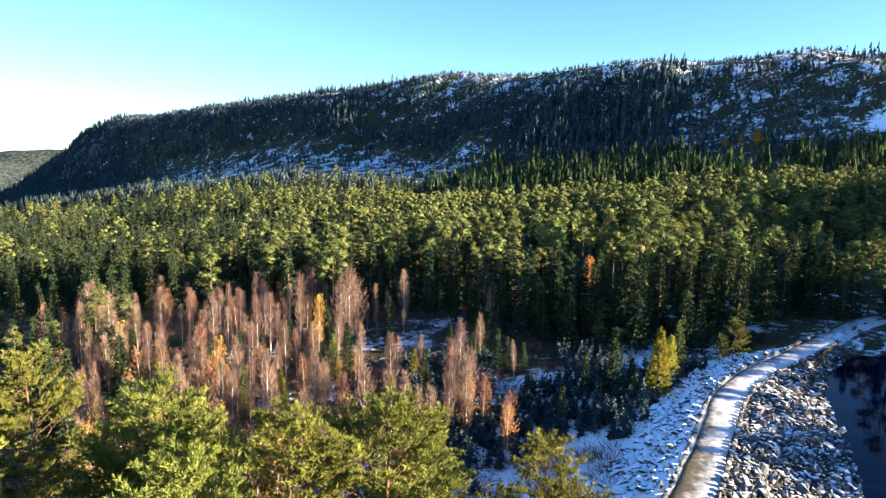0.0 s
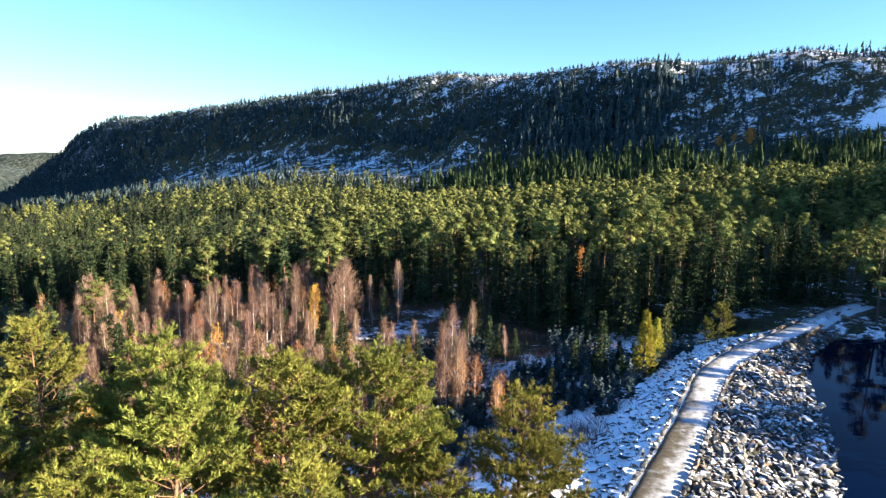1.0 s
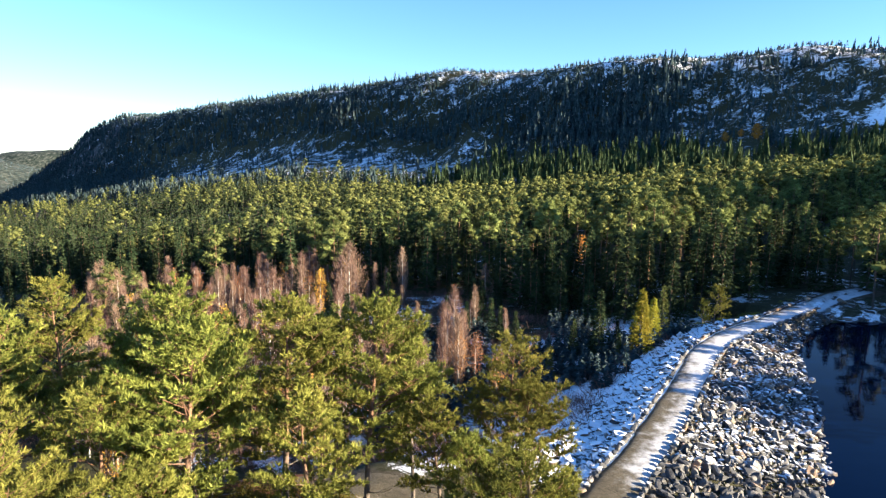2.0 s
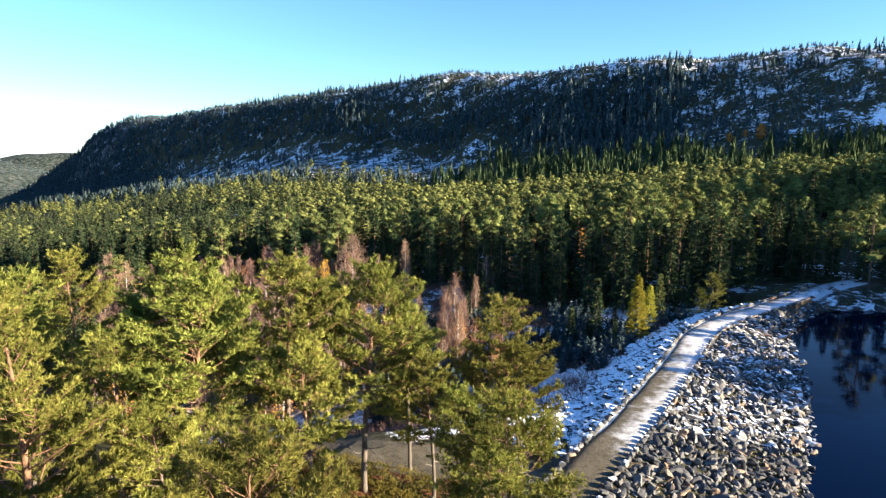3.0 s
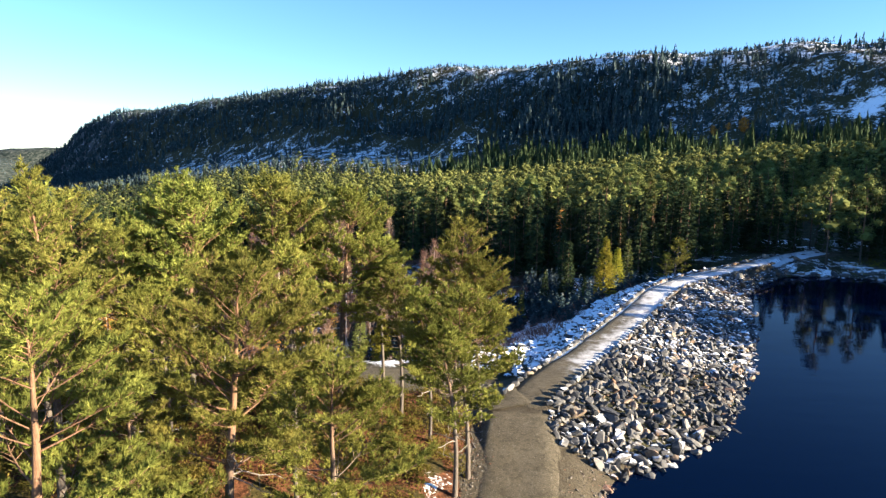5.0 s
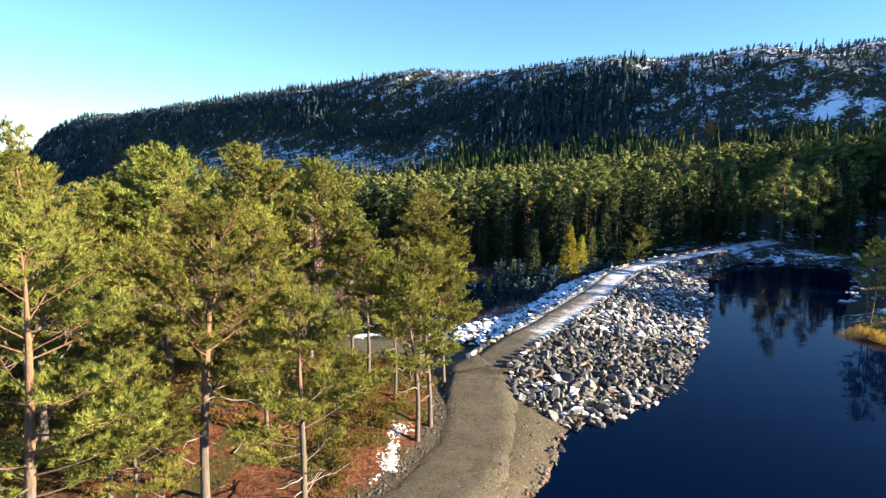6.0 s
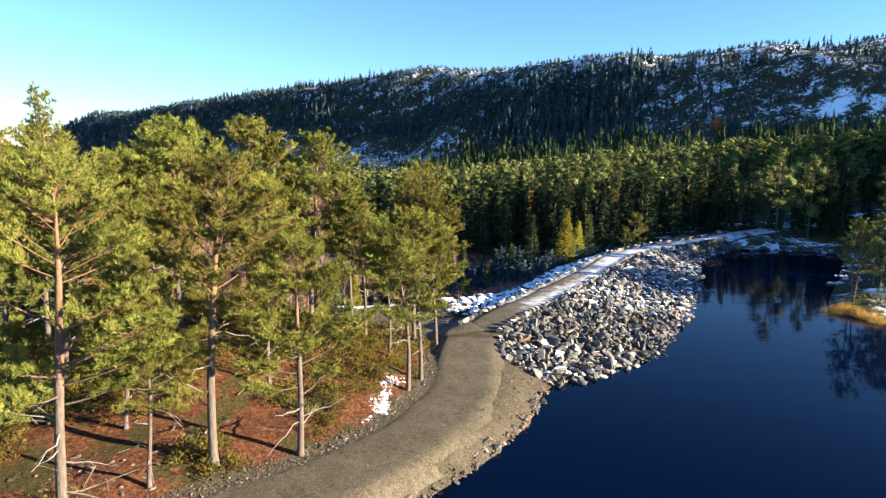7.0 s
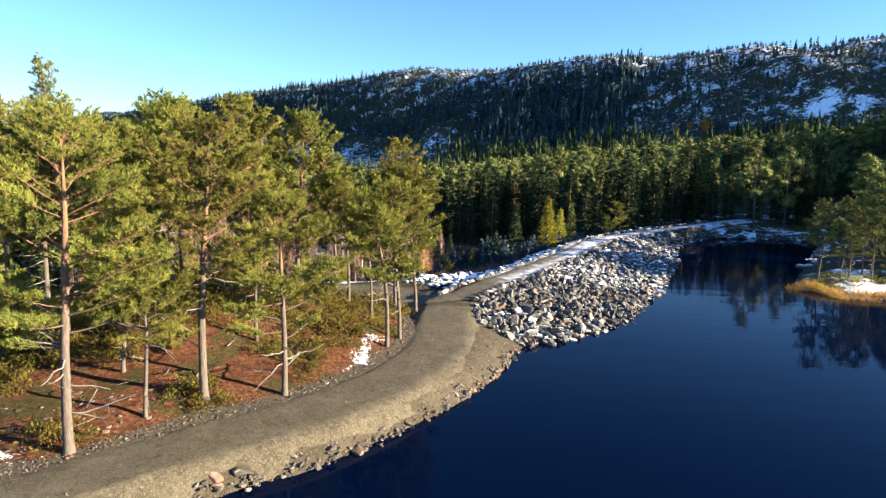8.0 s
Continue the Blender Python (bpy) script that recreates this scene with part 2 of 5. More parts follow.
M_BIRCH = birch_material()

# ---------------------------------------------------------------- mesh helpers
rng = np.random.default_rng(7)


def tri_mesh(name, V, F, mats=(), which=None, smooth=False):
    V, F = np.asarray(V, np.float32), np.asarray(F, np.int32)
    me = bpy.data.meshes.new(name)
    me.vertices.add(len(V))
    me.vertices.foreach_set("co", V.ravel())
    k = F.shape[1]
    me.loops.add(F.size)
    me.loops.foreach_set("vertex_index", F.ravel())
    me.polygons.add(len(F))
    me.polygons.foreach_set("loop_start", np.arange(0, F.size, k, dtype=np.int32))
    for m in mats:
        me.materials.append(m)
    if which is not None:
        me.polygons.foreach_set("material_index", np.asarray(which, np.int32))
    me.polygons.foreach_set("use_smooth", np.full(len(F), smooth))
    me.update(calc_edges=True)
    return me


def part(name, me, parent=None, label=""):
    ob = new(name, me)
    if parent is not None:
        ob.parent = parent
    return tagged(ob, label)


def thing(name, label, category, group="", kind="", at=(0, 0, 0)):
    ob = new(name)
    ob.empty_display_size = 0.3
    ob.location = at
    return tagged(ob, label, category, group, kind)


class Bag:
    """Gathers triangles."""
    def __init__(self):
        self.v, self.f, self.n = [], [], 0

    def add(self, V, F):
        self.v.append(np.asarray(V, float))
        self.f.append(np.asarray(F, int) + self.n)
        self.n += len(V)

    def mesh(self, name, mat, smooth=False):
        return tri_mesh(name, np.concatenate(self.v), np.concatenate(self.f), (mat,), None, smooth)


def tube(bag, pts, radii, sides=6):
    """A tapered limb along points."""
    pts, radii = np.asarray(pts, float), np.asarray(radii, float)
    d = np.gradient(pts, axis=0)
    d /= np.linalg.norm(d, axis=1)[:, None] + 1e-9
    ref = np.where(np.abs(d[:, 2:3]) > 0.8, np.array([[1.0, 0, 0]]), np.array([[0, 0, 1.0]]))
    u = np.cross(d, ref)
    u /= np.linalg.norm(u, axis=1)[:, None] + 1e-9
    w = np.cross(d, u)
    a = np.arange(sides) * 2 * np.pi / sides
    ring = pts[:, None] + radii[:, None, None] * (np.cos(a)[None, :, None] * u[:, None] + np.sin(a)[None, :, None] * w[:, None])
    V = ring.reshape(-1, 3)
    i, j = np.meshgrid(np.arange(len(pts) - 1), np.arange(sides), indexing="ij")
    a0, a1 = i * sides + j, i * sides + (j + 1) % sides
    F = np.concatenate([np.stack([a0, a1, a0 + sides], -1).reshape(-1, 3), np.stack([a1, a1 + sides, a0 + sides], -1).reshape(-1, 3)])
    bag.add(V, F)


def unit(v):
    return v / (np.linalg.norm(v, axis=-1, keepdims=True) + 1e-9)


def blades(bag, base, ways, length, width, normals=None):
    """Needle-like triangles from base points along ways."""
    n = len(base)
    side = unit(np.cross(ways, rng.normal(size=(n, 3)) if normals is None else normals))
    L = (length * rng.uniform(0.65, 1.25, n))[:, None]
    W = (width * rng.uniform(0.7, 1.2, n))[:, None] / 2
    V = np.stack([base - side * W, base + side * W, base + ways * L], 1).reshape(-1, 3)
    bag.add(V, np.arange(3 * n).reshape(-1, 3))


def flakes(bag, centre, size):
    """Small tilted leaf faces."""
    n = len(centre)
    a, b = unit(rng.normal(size=(n, 3))), unit(rng.normal(size=(n, 3)))
    s = (size * rng.uniform(0.6, 1.3, n))[:, None]
    V = np.stack([centre - a * s, centre + a * s, centre + b * s * 1.3], 1).reshape(-1, 3)
    bag.add(V, np.arange(3 * n).reshape(-1, 3))


def lattice(seed):
    return np.random.default_rng(seed).uniform(-1, 1, (64, 64))


LATTICE = [lattice(k) for k in range(8)]


def fbm(x, y, size, seed=0, octaves=4):
    """Smooth random field in about -1..1 with features of that size."""
    x, y = np.asarray(x, float), np.asarray(y, float)
    out, amp, total = np.zeros(np.broadcast(x, y).shape), 1.0, 0.0
    for k in range(octaves):
        g = LATTICE[(seed + k) % 8]
        u, v = x / size * 2 ** k + 7.3 * seed, y / size * 2 ** k + 3.1 * seed
        i, j = np.floor(u).astype(int), np.floor(v).astype(int)
        fu, fv = u - i, v - j
        fu, fv = fu * fu * (3 - 2 * fu), fv * fv * (3 - 2 * fv)
        q = lambda a, b: g[a % 64, b % 64]
        out = out + amp * ((q(i, j) * (1 - fu) + q(i + 1, j) * fu) * (1 - fv) + (q(i, j + 1) * (1 - fu) + q(i + 1, j + 1) * fu) * fv)
        total, amp = total + amp, amp * 0.5
    return out / total * 1.6


def smooth(v, low, high):
    t = np.clip((np.asarray(v, float) - low) / (high - low), 0, 1)
    return t * t * (3 - 2 * t)


# ---------------------------------------------------------------- the plan
ROAD = np.array([(-60, -40), (-24, -9), (-9.5, 0.2), (-5.6, 3.4), (-2.2, 6.4), (1.2, 9.0), (4.0, 12.0), (6.2, 15.6), (7.4, 19.8), (7.9, 24.0), (8.4, 27.0)], float)
DAM = np.array([(8.4, 27.0), (12.2, 32.6), (15.6, 37.5), (19.7, 43.8), (24.3, 51.3), (27.9, 57.4), (31.1, 61.6), (36.2, 66.5), (40.8, 70.0), (45.0, 73.4), (49.4, 77.0), (54.5, 81.2), (60.0, 85.5), (66.0, 89.0)], float)
TRACK = np.array([(8.0, 26.5), (6.6, 30.5), (3.5, 32.2), (0.0, 32.4), (-5.0, 34.5)], float)   # gravel spur behind the pines
SHORE = np.array([(-64, -44), (-25, -13), (-9.0, -1.8), (-5.2, 1.6), (-1.9, 4.3), (2.1, 6.7), (4.9, 9.3), (6.3, 11.1), (8.2, 13.4), (10.4, 16.7), (12.3, 21.3), (15.9, 23.2), (20.6, 26.6), (24.0, 31.5),
                  (29.2, 40.0), (32.6, 46.3), (36.0, 53.0), (41.0, 64.0), (44.2, 69.0), (47.6, 72.4), (51.0, 75.2)], float)
BANK = np.array([(53.0, 76.2), (56, 77.0), (60, 76.6), (64.5, 75.0), (66.5, 71.5), (62.5, 65), (56.5, 58.2), (50.5, 51.0), (46.2, 45.6), (43.6, 42.0), (42.4, 38.6), (44.0, 36.0), (48.5, 34.4), (58, 31.5), (80, 27), (140, 10),
                 (210, -120), (10, -230), (-70, -130)], float)
LAKE = np.concatenate([SHORE, BANK])
RIDGE_FOOT, RIDGE_WAY, RIDGE_IN = np.array((212.0, 405.0)), np.array((-0.77, 0.64)), np.array((0.64, 0.77))


def dist_to(line, x, y):
    """Distance to a polyline, with the side (positive: right of its way) and the length along it."""
    best = np.full(x.shape, 1e9)
    side, along = np.zeros(x.shape), np.zeros(x.shape)
    run = 0.0
    for (ax, ay), (bx, by) in zip(line[:-1], line[1:]):
        dx, dy = bx - ax, by - ay
        l = math.hypot(dx, dy)
        t = np.clip(((x - ax) * dx + (y - ay) * dy) / (l * l), 0, 1)
        d = np.hypot(x - ax - t * dx, y - ay - t * dy)
        hit = d < best - 1e-9
        best = np.where(hit, d, best)
        side = np.where(hit, np.sign((x - ax) * dy - (y - ay) * dx), side)
        along = np.where(hit, run + t * l, along)
        run += l
    return best, side, along


def in_lake(x, y):
    inside = np.zeros(x.shape, bool)
    for (ax, ay), (bx, by) in zip(LAKE, np.roll(LAKE, -1, 0)):
        if ay == by:
            continue
        inside ^= ((ay > y) != (by > y)) & (x < (bx - ax) * (y - ay) / (by - ay) + ax)
    return inside


LINE = np.concatenate([ROAD, DAM[1:]])
ROAD_LONG = float(np.sum(np.hypot(*np.diff(ROAD, axis=0).T)))


def ridge_coords(x, y):
    px, py = x - RIDGE_FOOT[0], y - RIDGE_FOOT[1]
    return px * RIDGE_WAY[0] + py * RIDGE_WAY[1], px * RIDGE_IN[0] + py * RIDGE_IN[1]


def height(x, y):
    x, y = np.asarray(x, float), np.asarray(y, float)
    # valley floor, falling away to the left
    hv = np.clip(-4.0 + np.where(x < 20, 0.075, 0.085) * (x - 20) - 0.06 * np.maximum(-60 - x, 0) - 0.045 * np.maximum(y - 150, 0) * smooth(x, -150, 20), -265, 6) + 0.9 * fbm(x, y, 45, 1)
    # wooded ridge with its steep face
    s, d = ridge_coords(x, y)
    d2 = d + 26 * fbm(s, d, 170, 2, 5) + 10 * fbm(s, d, 40, 6, 3)
    top = np.interp(s + 0.6 * np.maximum(140 - d, 0) * smooth(s, 950, 1250), [-900, -400, 0, 240, 350, 720, 1110, 1245, 1375, 1540, 1700], [124, 116, 107, 111, 110, 92, 75, 51, 0, -62, -280])
    g = np.interp(d2, [-300, -150, -60, 0, 40, 85, 115, 150, 320, 700, 2500], [0, 0.05, 0.14, 0.26, 0.46, 0.78, 0.93, 0.98, 1.04, 1.1, 1.2])
    hv = hv + np.maximum(top - hv, 0) * g + g * 4 * fbm(x, y, 60, 3)
    # far hills beyond the nose of the ridge
    far = 285 * np.exp(-(((x + 2250) / 620) ** 2 + ((y - 2750) / 600) ** 2)) + 245 * np.exp(-(((x + 2400) / 1100) ** 2 + ((y - 4150) / 300) ** 2))
    hv = hv + far * (1 + 0.16 * fbm(x, y, 520, 5)) * smooth(s, 1500, 1900)
    # wooded knoll by the road
    knoll = 1.15 + 2.3 * np.exp(-(((x + 9) / 9.5) ** 2 + ((y - 22.5) / 11) ** 2)) + 0.25 * fbm(x, y, 5, 4)
    dr, _, _ = dist_to(ROAD, x, y)
    ds2, _, _ = dist_to(TRACK, x, y)
    knoll = 1.05 + (knoll - 1.05) * smooth(np.minimum(dr - 1.9, ds2 - 0.8), 0.0, 2.5)
    shelf = smooth(y - 0.35 * x, 54, 34) * smooth(x, -95, -55)
    left = hv + (knoll - hv) * shelf
    # causeway: road and dam
    dc, side, along = dist_to(LINE, x, y)
    crest = np.interp(along, [0, ROAD_LONG - 6, ROAD_LONG + 4], [1.0, 1.05, 1.7])
    dl, _, _ = dist_to(SHORE, x, y)
    db, _, _ = dist_to(BANK, x, y)
    h = np.maximum(left, crest - 0.42 * np.maximum(dc - 1.6, 0))
    h = np.where(dc < 1.7, crest, h)
    water_side = (side > 0) & (dl < db) & (along < ROAD_LONG + 70)
    h = np.where(water_side, crest * (dl / (dl + np.maximum(dc - 1.6, 1e-3))) ** np.interp(along, [ROAD_LONG - 9, ROAD_LONG + 1], [0.32, 1.0]), h)
    bank_side = (side > 0) & ~water_side
    rise = np.minimum(0.28 * db, 0.7 + 0.04 * db) + 0.45 * smooth(db, 0.5, 4) * fbm(x, y, 6, 5)
    land = np.minimum(rise + np.maximum(hv - 2, 0) * smooth(db, 60, 200), np.maximum(hv, 2 + rise))
    h = np.where(bank_side, np.where(along > ROAD_LONG + 55, np.maximum(land, np.minimum(crest - 0.25 * np.maximum(dc - 1.6, 0), crest * db / (db + 1.5))), land), h)
    h = np.where((side <= 0) & (along > ROAD_LONG + 66), np.maximum(h, np.minimum(rise, 2.2) - 0.16 * np.maximum(dc - 4, 0)), h)
    # unseen hill added on the sun's side, to shade the right bank and forest edge
    h = h + 38 * smooth(x, 125, 205) * smooth(y, 190, 130) * smooth(y, -5, 25)
    wet = in_lake(x, y)
    return np.where(wet, -np.minimum(0.4 * np.minimum(dl, db), 3.0), h)


def graded(low, a, b, high, step, grow, most):
    """Coordinates that lie close between a and b and spread outwards."""
    mid = np.arange(a, b + step / 2, step)
    def out(span):
        c, p, s = [], 0.0, step
        while p < span:
            s = min(s * grow, most if p < 1700 else 90)
            p += s
            c.append(p)
        return np.array(c)
    return np.concatenate([(a - out(a - low))[::-1], mid, b + out(high - b)])


XS = graded(-3300, -32, 60, 1500, 0.95, 1.07, 17)
YS = graded(-900, -4, 90, 4600, 0.95, 1.065, 16)
GX, GY = np.meshgrid(XS, YS, indexing="ij")
GZ = height(GX, GY)
nx, ny = GX.shape
ii, jj = np.meshgrid(np.arange(nx - 1), np.arange(ny - 1), indexing="ij")
q = (ii * ny + jj).ravel()
ground_me = tri_mesh("ground", np.stack([GX, GY, GZ], -1).reshape(-1, 3), np.stack([q, q + ny, q + ny + 1, q + 1], 1), (M_GROUND,), None, True)


def surface(x, y):
    """Height of the ground sheet itself."""
    x, y = np.asarray(x, float), np.asarray(y, float)
    i, j = np.clip(np.searchsorted(XS, x) - 1, 0, nx - 2), np.clip(np.searchsorted(YS, y) - 1, 0, ny - 2)
    u, v = (x - XS[i]) / (XS[i + 1] - XS[i]), (y - YS[j]) / (YS[j + 1] - YS[j])
    return GZ[i, j] * (1 - u) * (1 - v) + GZ[i + 1, j] * u * (1 - v) + GZ[i, j + 1] * (1 - u) * v + GZ[i + 1, j + 1] * u * v


def spread(mesh, name, values):
    a = mesh.attributes.new(name, "FLOAT", "POINT")
    a.data.foreach_set("value", np.clip(values, 0, 1).astype(np.float32).ravel())


def snow_field(x, y):
    """How much snow has stayed: hollows below the dam, the far bank, the ridge's brow and screes."""
    dc, side, along = dist_to(LINE, x, y)
    s, d = ridge_coords(x, y)
    v = np.where((side < 0) & (along > ROAD_LONG - 2), 0.60 * smooth(dc, 30, 7) * smooth(along, ROAD_LONG + 66, ROAD_LONG + 50) * smooth(along, ROAD_LONG + 1, ROAD_LONG + 14) + 0.26 * smooth(x, -60, -15) * smooth(y, 40, 52) * smooth(y, 132, 112) + 0.08, 0.0)
    v = np.maximum(v, np.where((side > 0) | (along > ROAD_LONG + 64), 0.33, 0.0) * np.where(y > 70, 1, 0) * smooth(dist_to(BANK[:6], x, y)[0], 16, 4))
    v = np.maximum(v, 0.5 * smooth(np.hypot((x - 0.5) / 5, (y - 36.6) / 1.8), 1.4, 0.5))
    v = np.maximum(v, 0.5 * smooth(np.hypot((0.95 * (x - 3.0) - 0.32 * (y - 16.0)) / 0.8, (0.32 * (x - 3.0) + 0.95 * (y - 16.0)) / 4.4), 1.3, 0.4))
    v = np.maximum(v, 0.45 * smooth(np.hypot((x - 49) / 11, (y - 40) / 7), 1.2, 0.6))
    v = np.maximum(v, 0.3 * smooth(np.hypot((x + 8.2) / 1.2, (y - 5.2) / 0.9), 1.3, 0.4))
    ridge = 0.18 * smooth(d, 88, 118) + 0.23
    ridge = np.maximum(ridge, 0.42 * smooth(d, -135, -70) * smooth(d, 34, 8) * smooth(s, 170, 230) * smooth(s, 1000, 600))
    ridge = np.maximum(ridge, 0.34 * smooth(d, -30, 0) * smooth(s, 190, 60))
    ridge = np.maximum(ridge, 0.36 * smooth(d, 50, 85) * smooth(s, 1250, 500))
    ridge = np.maximum(ridge, 0.9 * smooth(np.hypot((s + 75) / 28, (d - 32) / 7), 1.25, 0.5))
    ridge = np.maximum(ridge, 0.6 * smooth(np.hypot((s - 60) / 110, (d - 112) / 7), 1.2, 0.6))
    return np.where(d > -150, ridge * smooth(s, 1700, 1500), np.where(y > 110, 0.2, v))


dcg, sideg, alongg = dist_to(LINE, GX, GY)
sg, dg = ridge_coords(GX, GY)
spread(ground_me, "snow", snow_field(GX, GY))
spread(ground_me, "litter", smooth(np.hypot((GX + 7) / 15, (GY - 19) / 18), 1.15, 0.75))
spread(ground_me, "gravel", np.where(dcg < 2.6, 1, 0) + np.where((sideg > 0) & (GY < 27) & (GX < 14), 1.0, 0) + smooth(dist_to(TRACK, GX, GY)[0], 3.0, 1.6))
spread(ground_me, "far", smooth(GX, -900, -1300) * smooth(GY, 900, 1300))
spread(ground_me, "rock", (0.42 + 0.33 * smooth(sg, 900, 1200)) * smooth(dg, -60, 30) * smooth(dg, 190, 120) + 0.5 * smooth(dist_to(BANK, GX, GY)[0], 9, 2))
ground = tagged(part("ground", ground_me), "brown heath and forest floor under patchy snow", "ground", "", "structure")

shore_poly = bpy.data.meshes.new("lake")
bm = bmesh.new()
bm.faces.new([bm.verts.new((x, y, 0.0)) for x, y in LAKE])
bmesh.ops.triangulate(bm, faces=bm.faces[:])
bm.to_mesh(shore_poly)
bm.free()
shore_poly.materials.append(M_WATER)
tagged(part("water", shore_poly), "still dark blue lake mirroring sky and pines", "lake", "", "structure")


def densify(line, step):
    seg = np.hypot(*np.diff(line, axis=0).T)
    run = np.concatenate([[0], np.cumsum(seg)])
    t = np.arange(0, run[-1], step)
    p = np.stack([np.interp(t, run, line[:, k]) for k in (0, 1)], 1)
    k = max(3, int(4 / step) | 1)
    pad = np.pad(p, ((k // 2, k // 2), (0, 0)), mode="edge")
    return np.stack([np.convolve(pad[:, a], np.ones(k) / k, "valid") for a in (0, 1)], 1)


def ribbon(name, line, left, right, mat, lift, label, category, snow=None):
    """A worn strip of gravel laid along a line, its edges running out into the ground."""
    p = densify(line, 0.6)
    d = unit(np.gradient(p, axis=0))
    nrm = np.stack([d[:, 1], -d[:, 0]], 1)
    us = np.linspace(-1, 1, 13)
    wob = 1 + 0.10 * fbm(p[:, 0], p[:, 1], 3.0, 2)
    off = np.where(us[None] < 0, us[None] * left, us[None] * right) * wob[:, None]
    X, Y = p[:, :1] + off * nrm[:, :1], p[:, 1:] + off * nrm[:, 1:]
    rise = np.minimum(np.arange(len(p)) / 6.0, 1.0)[:, None] if snow is not None else 1.0
    Z = height(X, Y) + lift * rise - 0.13 * np.abs(us[None]) ** 6 + 0.02 * fbm(X, Y, 1.2, 3)
    k = np.arange(len(p) - 1)[:, None] * 13 + np.arange(12)[None]
    k = k.ravel()
    me = tri_mesh(name, np.stack([X, Y, Z], -1).reshape(-1, 3), np.stack([k, k + 1, k + 14, k + 13], 1), (mat,), None, True)
    if snow is not None:
        spread(me, "snow", snow(X, Y, us[None] + 0 * X))
    return tagged(part(name, me), label, category, "", "structure")


ribbon("road", ROAD, 1.95, 2.5, M_ROAD, 0.06, "grey-brown compacted gravel road along the lake", "road")
ribbon("road_spur", TRACK, 1.9, 1.9, M_ROAD, 0.11, "grey gravel spur behind the pines", "road")
ribbon("dam_path", DAM, 1.3, 1.3, M_PATH, 0.12, "icy gravel path along the dam crest", "path",
       lambda X, Y, u: 0.66 * smooth(Y, 25, 36) + 0.14 * smooth(Y, 42, 58) - 0.12 + 0.2 * u)

# ---------------------------------------------------------------- trees
def limb_curve(start, az, rise, length, droop, steps=5):
    t = np.linspace(0, 1, steps)[:, None]
    out = np.array([math.cos(az), math.sin(az), 0])
    bend = np.array([-math.sin(az), math.cos(az), 0]) * rng.normal(0, 0.12)
    return start + t * length * (out * math.cos(rise) + np.array([0, 0, math.sin(rise)])) + t ** 2 * length * (np.array([0, 0, droop]) + bend)


